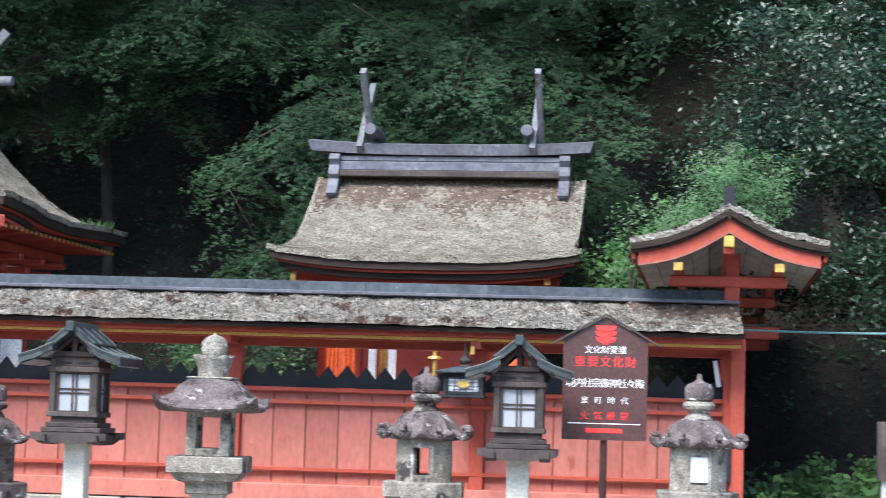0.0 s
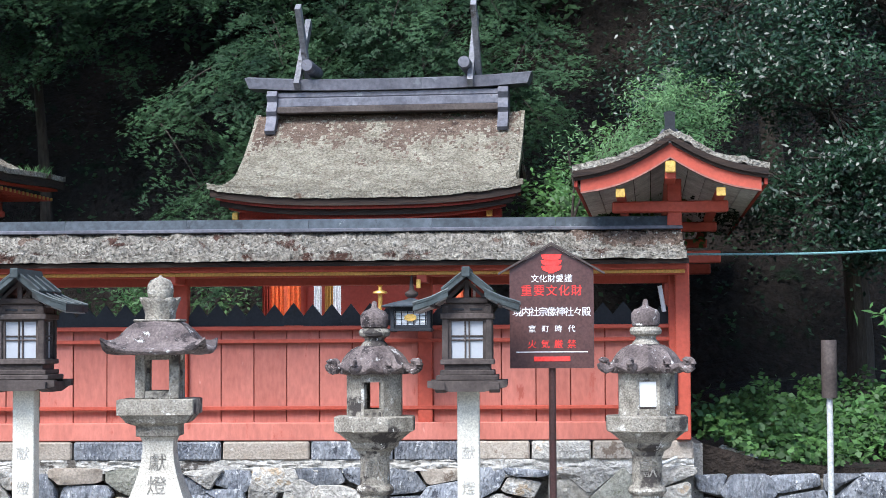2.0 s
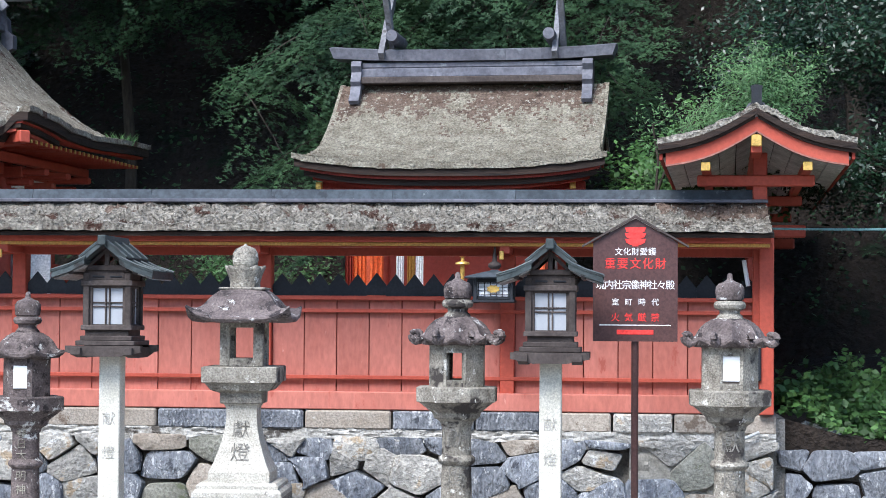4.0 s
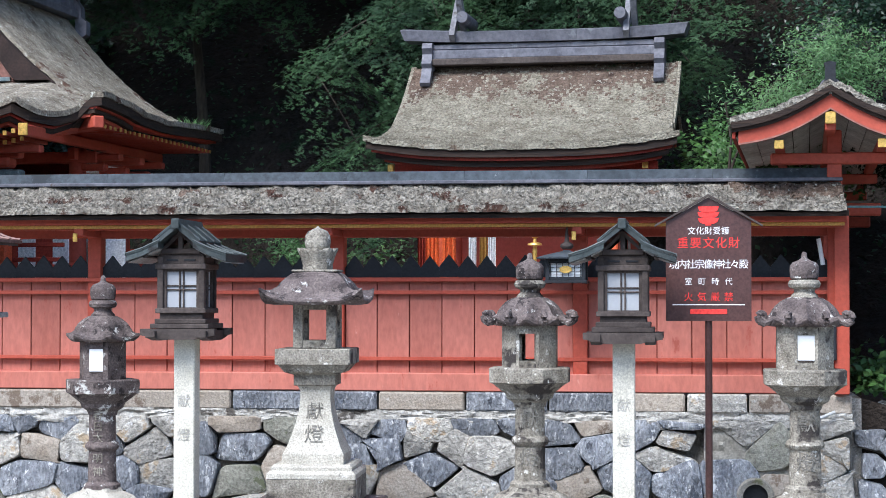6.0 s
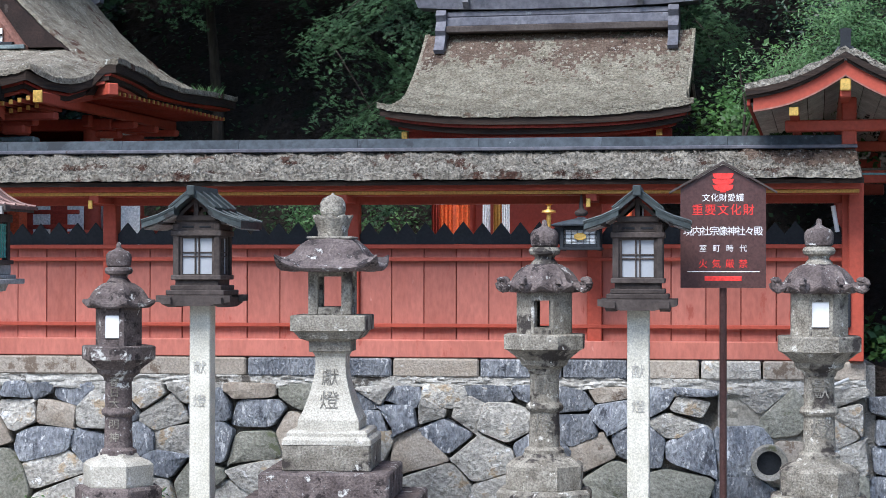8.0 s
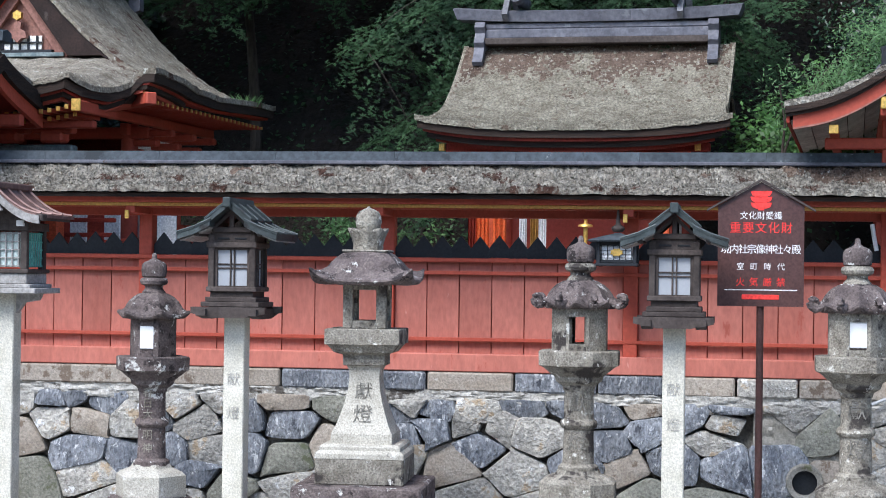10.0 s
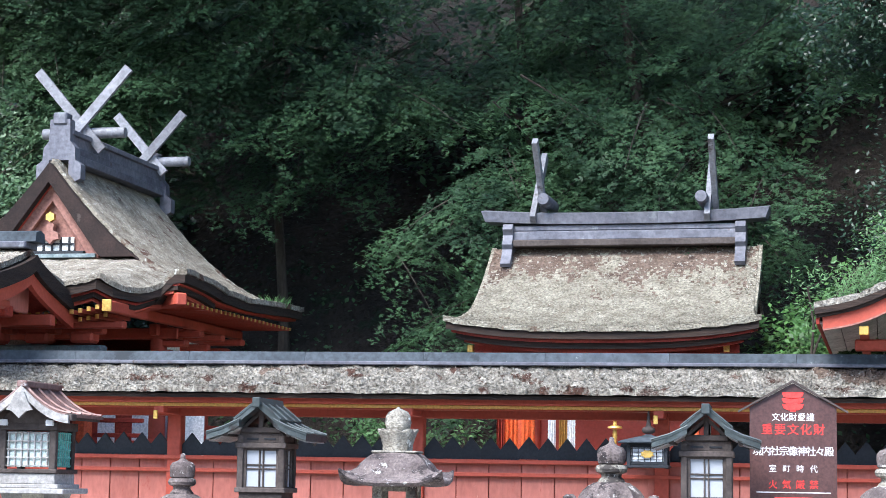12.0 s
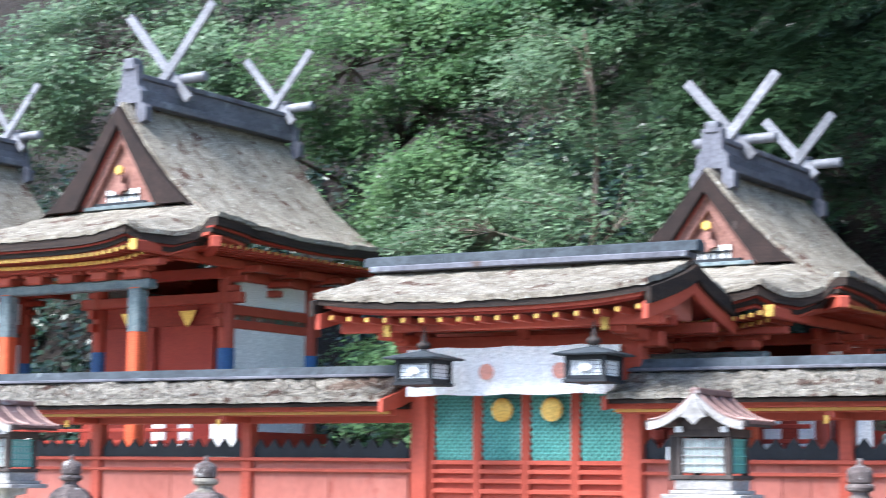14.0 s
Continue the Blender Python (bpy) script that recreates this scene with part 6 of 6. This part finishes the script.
tree("pale-leaved broadleaf tree with thin reddish trunk", -8.85, 18.3, 5.6,
     [(-9.0, 18.2, 6.4, 0.35, 0.3, 0.5, 20), (-9.2, 18.2, 5.6, 0.7, 0.5, 0.8, 45), (-9.9, 18.3, 4.3, 1.1, 0.6, 0.8, 130), (-8.4, 18.2, 4.2, 1.0, 0.6, 0.8, 110), (-8.9, 18.2, 3.4, 1.8, 0.6, 0.5, 100), (-7.5, 18.5, 4.4, 0.6, 0.5, 0.9, 60)],
     PALELEAF, leaf=0.066, per=48, aspect=0.42, spray=(0.6, 0.4), droop=0.25, seed=5, bark=PALETRUNK, radius=0.07, loose=0.09)
tree("bright green tree rising behind the main hall", -12.2, 20.2, 5.0,
     [(-11.2, 19.2, 5.8, 1.0, 0.8, 0.9, 110), (-12.4, 19.2, 6.6, 1.2, 0.8, 1.0, 130), (-10.4, 19.3, 6.9, 1.0, 0.8, 0.8, 100), (-10.8, 18.9, 4.6, 0.9, 0.6, 0.7, 90), (-13.4, 19.3, 5.6, 1.0, 0.7, 0.9, 80), (-9.9, 18.9, 6.9, 0.9, 0.5, 0.8, 90), (-8.5, 18.9, 7.3, 0.7, 0.5, 0.7, 70), (-11.3, 18.9, 7.4, 0.9, 0.5, 0.7, 70)],
     FRESHLEAF, leaf=0.07, per=55, aspect=0.6, spray=(0.65, 0.5), droop=0.3, seed=6, loose=0.08)
tree("tall broadleaf tree above the western halls", -15.8, 20.6, 5.5,
     [(-14.2, 19.4, 6.8, 1.3, 0.9, 1.0, 130), (-16.2, 19.2, 7.2, 1.3, 0.9, 1.0, 130), (-17.8, 19.4, 6.3, 1.3, 0.9, 1.2, 120), (-15.2, 19.0, 5.2, 1.5, 0.7, 0.8, 100), (-19.3, 19.4, 7.4, 1.2, 0.9, 1.4, 90), (-13.4, 19.6, 8.2, 2.4, 0.9, 0.6, 120), (-16.5, 19.6, 8.6, 2.6, 0.9, 0.6, 110)],
     PALELEAF, leaf=0.08, per=55, aspect=0.5, spray=(0.65, 0.5), droop=0.3, seed=7, loose=0.09)
tree("deep green tree filling the slope between the halls", -8.6, 21.2, 5.0,
     [(-9.6, 19.8, 7.3, 1.6, 0.9, 0.8, 110), (-7.4, 19.6, 7.2, 1.5, 0.9, 0.8, 110), (-8.2, 19.5, 6.2, 1.2, 0.8, 0.8, 95), (-7.0, 19.2, 5.2, 0.9, 0.6, 0.8, 70)], MAPLE, seed=8, radius=0.08, **MP)
MF = dict(MP, flat=0.4, spray=(1.1, 0.9), droop=0.5)
tree("full green maple hanging over the main gate", -7.8, 20.0, 5.2,
     [(-7.3, 18.8, 7.0, 1.0, 0.5, 0.7, 70), (-6.2, 18.9, 7.5, 1.0, 0.5, 0.5, 60), (-7.2, 18.9, 5.9, 0.8, 0.5, 0.6, 60), (-5.0, 18.9, 7.2, 1.0, 0.5, 0.5, 55), (-6.3, 18.9, 6.2, 0.8, 0.4, 0.5, 45)], MAPLE, seed=41, radius=0.08, **MF)
DK = dict(leaf=0.052, per=66, aspect=0.45, spray=(0.55, 0.4), droop=0.15, loose=0.08, face=0.5)
tree("dark glossy evergreen overhanging the fence end", 2.9, 16.6, 4.5,
     [(1.7, 15.9, 4.4, 0.9, 0.7, 0.7, 95), (2.8, 15.8, 4.6, 1.0, 0.8, 0.8, 115), (3.9, 15.6, 4.2, 1.0, 0.8, 1.0, 115), (2.5, 15.5, 3.5, 0.8, 0.7, 0.6, 95), (3.4, 15.3, 2.9, 0.9, 0.6, 0.6, 95), (2.3, 15.3, 2.75, 0.5, 0.5, 0.35, 45), (4.4, 15.4, 3.2, 0.7, 0.6, 0.9, 70), (3.1, 16.0, 5.6, 1.8, 0.8, 0.6, 115)],
     DARKLEAF, seed=9, radius=0.13, **DK)
tree("dark evergreen on the hill beside the small hall", 2.5, 19.0, 4.6,
     [(1.1, 17.6, 6.1, 0.8, 0.7, 0.5, 55), (1.9, 17.4, 6.2, 1.2, 0.8, 0.7, 60), (0.5, 17.9, 6.9, 1.2, 0.8, 0.6, 50)], DARKLEAF, seed=10, **DK)
tree("fresh green fern-leaved shrub behind the side roof", 0.12, 15.5, 2.3,
     [(1.10, 15.2, 3.50, 0.30, 0.3, 0.22, 30), (1.45, 15.1, 3.55, 0.28, 0.3, 0.32, 34), (0.70, 15.3, 3.22, 0.3, 0.3, 0.16, 22)], FRESHLEAF, leaf=0.042, per=60, aspect=0.28, spray=(0.5, 0.15), droop=0.45, seed=11, radius=0.03, category="shrub", clump=(0.15, 0.12))
tree("broad-leaved green shrub beside the small hall", 0.3, 16.2, 1.7,
     [(0.42, 16.0, 2.75, 0.2, 0.3, 0.35, 40), (0.55, 15.9, 2.55, 0.25, 0.3, 0.3, 24), (0.5, 16.1, 3.05, 0.2, 0.2, 0.2, 14)], WEED, leaf=0.07, per=32, aspect=0.5, spray=(0.4, 0.3), droop=0.3, seed=12, radius=0.03, category="shrub")
tree("nandina-like green shrub in front of the weeds", 2.9, 12.6, 1.1,
     [(2.86, 12.5, 1.55, 0.25, 0.25, 0.3, 20), (2.95, 12.5, 1.15, 0.3, 0.25, 0.3, 20)], WEED, leaf=0.10, per=26, aspect=0.28, spray=(0.4, 0.3), droop=0.2, seed=13, radius=0.025, category="shrub")


def cover(name, label, xs, ys, n, size, h, material, seed, aspect=0.7, lump=1.3):
    """Low leafy growth over the ground, in uneven tufts."""
    rng = np.random.default_rng(seed)
    x, y = rng.uniform(*xs, n), rng.uniform(*ys, n)
    keep = np.array([fbm(a * lump, b * lump, seed) for a, b in zip(x, y)]) + rng.normal(size=n) * 0.15 > -0.12
    x, y = x[keep], y[keep]
    top = np.array([max(0.1, 0.6 + 0.9 * fbm(a * 2.2, b * 2.2, seed + 3)) for a, b in zip(x, y)])
    z = np.array([ground_z(a, b) for a, b in zip(x, y)]) + h * top * rng.uniform(0.15, 1.0, len(x))
    nn = rng.normal(size=(len(x), 3)) * 0.4 + np.array([0, -0.45, 0.8])
    me = leaf_mesh(name, np.stack([x, y, z], 1), nn, size * rng.uniform(0.6, 1.4, len(x)), aspect, rng)
    return tagged(part(name, me, material), label, "undergrowth", kind="stuff")


tree("leafy bush filling the slope beside the main hall", -10.6, 19.2, 2.0,
     [(-10.4, 18.6, 3.6, 0.8, 0.5, 0.7, 60), (-11.0, 18.9, 4.7, 0.7, 0.5, 0.6, 45), (-9.6, 18.5, 2.7, 0.9, 0.5, 0.6, 45)], PALELEAF, leaf=0.08, per=34, aspect=0.5, spray=(0.5, 0.4), droop=0.25, seed=15, radius=0.05, loose=0.08, category="shrub")
tree("leafy green shrub between the main hall and the gate", -9.9, 17.1, 1.6,
     [(-10.2, 16.8, 2.9, 0.45, 0.35, 0.45, 46), (-9.7, 16.6, 2.15, 0.6, 0.4, 0.35, 50), (-9.0, 16.6, 1.9, 0.5, 0.4, 0.3, 34)], FRESHLEAF, leaf=0.065, per=36, aspect=0.5, spray=(0.4, 0.3), droop=0.3, seed=17, radius=0.03, category="shrub")
cover("hill_plants", "dense leafy cover on the western slope", (-22, -7), (19.0, 24.5), 60000, 0.12, 0.7, DARKLEAF, 26, lump=0.5)
cover("weeds", "green ivy and weeds covering the bank beside the fence", (1.17, 5.5), (13.0, 16.2), 30000, 0.06, 0.27, WEED, 21)
cover("undergrowth", "leafy undergrowth at the foot of the hill", (-4.4, -2.5), (16.3, 18.2), 26000, 0.048, 1.5, FRESHLEAF, 22, 0.45)
cover("undergrowth", "leafy undergrowth at the foot of the hill", (-11.5, -7.6), (15.4, 19.5), 12000, 0.08, 0.9, PALELEAF, 23)
cover("hill_plants", "scattered low plants on the dark slope", (-16, 3), (18.0, 23.0), 15000, 0.06, 0.30, MAPLE, 24, lump=0.9)
cover("wall_foot_grass", "tufts of grass at the wall foot", (-5.3, 1.2), (12.6, 12.86), 500, 0.05, 0.10, WEED, 25, 0.25, 2.5)

tree("dark forest trees standing high on the slope", -2.0, 23.4, 4.5,
     [(-8.2 + 1.5 * k, 22.0 + 0.5 * (k % 2), 6.6 + 0.5 * (k % 3), 1.2, 0.7, 1.1, 64) for k in range(10)], MAPLE, leaf=0.12, per=44, aspect=0.5, spray=(0.9, 0.7), droop=0.4, seed=16, radius=0.2, clump=(0.5, 0.45))
# canopy added out of view, blocking sun and sky above the slope
tree("unseen canopy added overhead to shade the hillside", -6.0, 24.0, 9.0,
     [(x, 17.2 + 0.8 * (k % 2), 9.0 + 0.5 * (k % 3), 1.7, 3.2, 0.8, 120) for k, x in enumerate((-7, -5, -3, 3, 5, 7))], DARKLEAF, leaf=0.24, per=26, aspect=0.6, spray=(1.2, 1.0), droop=0.2, seed=14, radius=0.3)

gr = MB()
rng = random.Random(5)
for k in range(70):
    a, h = rng.uniform(0, 6.28), rng.uniform(0.05, 0.13)
    b = Vector((rng.gauss(0, 0.05), rng.gauss(0, 0.12), 0))
    d = Vector((math.cos(a) * 0.6, math.sin(a) * 0.6, 1)) * h
    w = Vector((-math.sin(a), math.cos(a), 0)) * 0.0028
    gr.add([b - w, b + w, b + d * 0.6 + w * 0.7, b + d + Vector((d.x, d.y, 0)) * 0.3, b + d * 0.6 - w * 0.7], [(0, 1, 2, 3, 4)])
tuft = part("grass_tuft", gr, FRESHLEAF)
tuft.location = (-4.52, 16.75, 3.12)
tagged(tuft, "tuft of grass growing on the bark eave", "grass", kind="stuff")

# ---- retaining wall of rubble, with its stones one by one ----
wall_ob = part("retaining_wall", MB().box(-7.44, 13.08, 0.36, 17.12, 0.17, 1.03, 0.004), JOINT)
tagged(wall_ob, "dry rubble retaining wall with squared coping stones", "wall", kind="structure")
m = MB()
nxm = 260
P = []
for i in range(nxm + 1):
    x = -5.5 + 6.62 * i / nxm
    row = []
    for j in range(9):
        t = j / 8
        row.append((x, 12.905 + 0.02 * fbm(x * 9, t * 3, 2) + 0.012 * fbm(x * 30, t * 9, 4), 0.79 - (0.10 + 0.05 * fbm(x * 2.1, 7.7)) * t))
    P.append(row)
nv = 9
m.add([p for r in P for p in r], [(i * nv + j, i * nv + j + 1, (i + 1) * nv + j + 1, (i + 1) * nv + j) for i in range(nxm) for j in range(nv - 1)])
part("mortar_bed", m, MORTAR, wall_ob, "rough pale mortar bed", smooth=True)
P = []
for i in range(40):
    P.append([(0.12 + 0.62 * i / 39, 12.92 + 0.02 * fbm(i * 0.4, j * 0.5, 3), 0.05 + 0.65 * j / 29) for j in range(30)])
part("mortar_patch", MB().shell(P, 0.0), CONCRETE, wall_ob, "tan cement patch round the drain", smooth=True)


def clip_cell(poly, mx, mz, nx, nz):
    out = []
    for (ax, az), (bx, bz) in zip(poly, poly[1:] + poly[:1]):
        da, db = (ax - mx) * nx + (az - mz) * nz, (bx - mx) * nx + (bz - mz) * nz
        if da <= 0:
            out.append((ax, az))
        if da * db < 0:
            t = da / (da - db)
            out.append((ax + (bx - ax) * t, az + (bz - az) * t))
    return out


def rubble(parent, x0, x1, z0, z1, y, seed, kinds, gap=0.002):
    """Fitted stones: cells round scattered seeds, each with rounded edges and an uneven face."""
    rng = random.Random(seed)
    seeds = []
    tries = 0
    while tries < 6000:
        tries += 1
        x, z = rng.uniform(x0, x1), rng.uniform(z0, z1)
        low = (z - z0) / (z1 - z0)
        d = (0.50 - 0.27 * low) * rng.uniform(0.5, 1.25)
        if all(((x - a) / 1.12) ** 2 + ((z - b) * 1.40) ** 2 > (0.5 * (d + e)) ** 2 for a, b, e in seeds):
            seeds.append((x, z, d))
    for x, z, d in seeds:
        if abs(x - 0.465) < 0.20 and abs(z - 0.225) < 0.20:
            continue
        if 0.15 < x < 0.55 and 0.40 < z < 0.62 and rng.random() < 0.6:
            continue
        cell = [(x0, z0), (x1, z0), (x1, z1), (x0, z1)]
        for a, b, e in seeds:
            if (a, b) != (x, z) and abs(a - x) < 1.0:
                cell = clip_cell(cell, (a + x) / 2, (b + z) / 2, a - x, (b - z) * 1.9)
                if not cell:
                    break
        if len(cell) < 3:
            continue
        cell = [(a + rng.uniform(-0.03, 0.03), min(z1, max(z0, b + rng.uniform(-0.03, 0.03)))) for a, b in cell]
        for _ in range(2):
            cell = [q for (ax, az), (bx, bz) in zip(cell, cell[1:] + cell[:1]) for q in ((ax * 0.885 + bx * 0.115, az * 0.885 + bz * 0.115), (ax * 0.115 + bx * 0.885, az * 0.115 + bz * 0.885))]
        cx, cz = sum(q[0] for q in cell) / len(cell), sum(q[1] for q in cell) / len(cell)
        n = len(cell)
        proud = rng.uniform(0.0, 0.035)
        tilt_x, tilt_z = rng.uniform(-0.10, 0.10), rng.uniform(-0.10, 0.10)
        vs = []
        g = gap * rng.uniform(0.6, 1.7)
        for ins, dy in ((g, 0.07), (g, -0.014), (g + 0.006, -0.028), (g + 0.04, -0.034)):
            for qx, qz in cell:
                r = math.hypot(qx - cx, qz - cz)
                k = max(0.2, (r - ins) / r)
                px, pz = (qx - cx) * k, (qz - cz) * k
                w = 0.012 * fbm(qx * 11, qz * 11, seed) if dy < 0 else 0
                vs.append((px + w, dy - proud + tilt_x * px * (dy < 0) + tilt_z * pz * (dy < 0) + w, pz + 0.6 * w))
        vs.append((0, -0.04 - proud, 0))
        fs = [(j * n + i, j * n + (i + 1) % n, (j + 1) * n + (i + 1) % n, (j + 1) * n + i) for j in range(3) for i in range(n)]
        fs += [(3 * n + i, 3 * n + (i + 1) % n, 4 * n) for i in range(n)]
        st = part("stone", MB().add(vs, fs), kinds(rng, cx, cz), parent, smooth=True)
        st.location = (cx, y, cz)


def kinds_main(rng, x, z):
    r = rng.random()
    if z < 0.2:
        return MOSSSTONE if r < 0.5 else (RUBBLE if r < 0.85 else BLUESTONE)
    return BLUESTONE if r < 0.40 else RUBBLE if r < 0.76 else TANSTONE if r < 0.92 else MOSSSTONE


rubble(wall_ob, -5.5, 1.12, -0.16, 0.735, 12.94, 4, kinds_main)
rng = random.Random(8)
for a, b, material in ((-5.5, -4.05, TANSTONE), (-4.05, -3.2, TANSTONE), (-3.2, -2.15, BLUESTONE), (-2.15, -1.53, TANSTONE), (-1.53, -0.95, BLUESTONE), (-0.95, -0.49, BLUESTONE),
                       (-0.49, 0.0, TANSTONE), (0.0, 0.42, RUBBLE), (0.42, 0.86, TANSTONE), (0.86, 1.125, TANSTONE)):
    st = part("coping_stone", MB().box(0, 0, 0, b - a - 0.014, 0.17, 0.132, 0.012), material, wall_ob)
    st.location = ((a + b) / 2, 12.98 + rng.uniform(-0.006, 0.006), 0.848)
bank = part("bank_wall", MB().box(2.9, 13.22, 0.24, 3.5, 0.2, 0.80, 0.02), JOINT)
tagged(bank, "rough stone bank wall beyond the fence end", "wall", kind="structure")
rubble(bank, 1.16, 4.2, -0.16, 0.68, 13.09, 9, lambda rng, x, z: BLUESTONE if rng.random() < 0.6 else RUBBLE, 0.010)
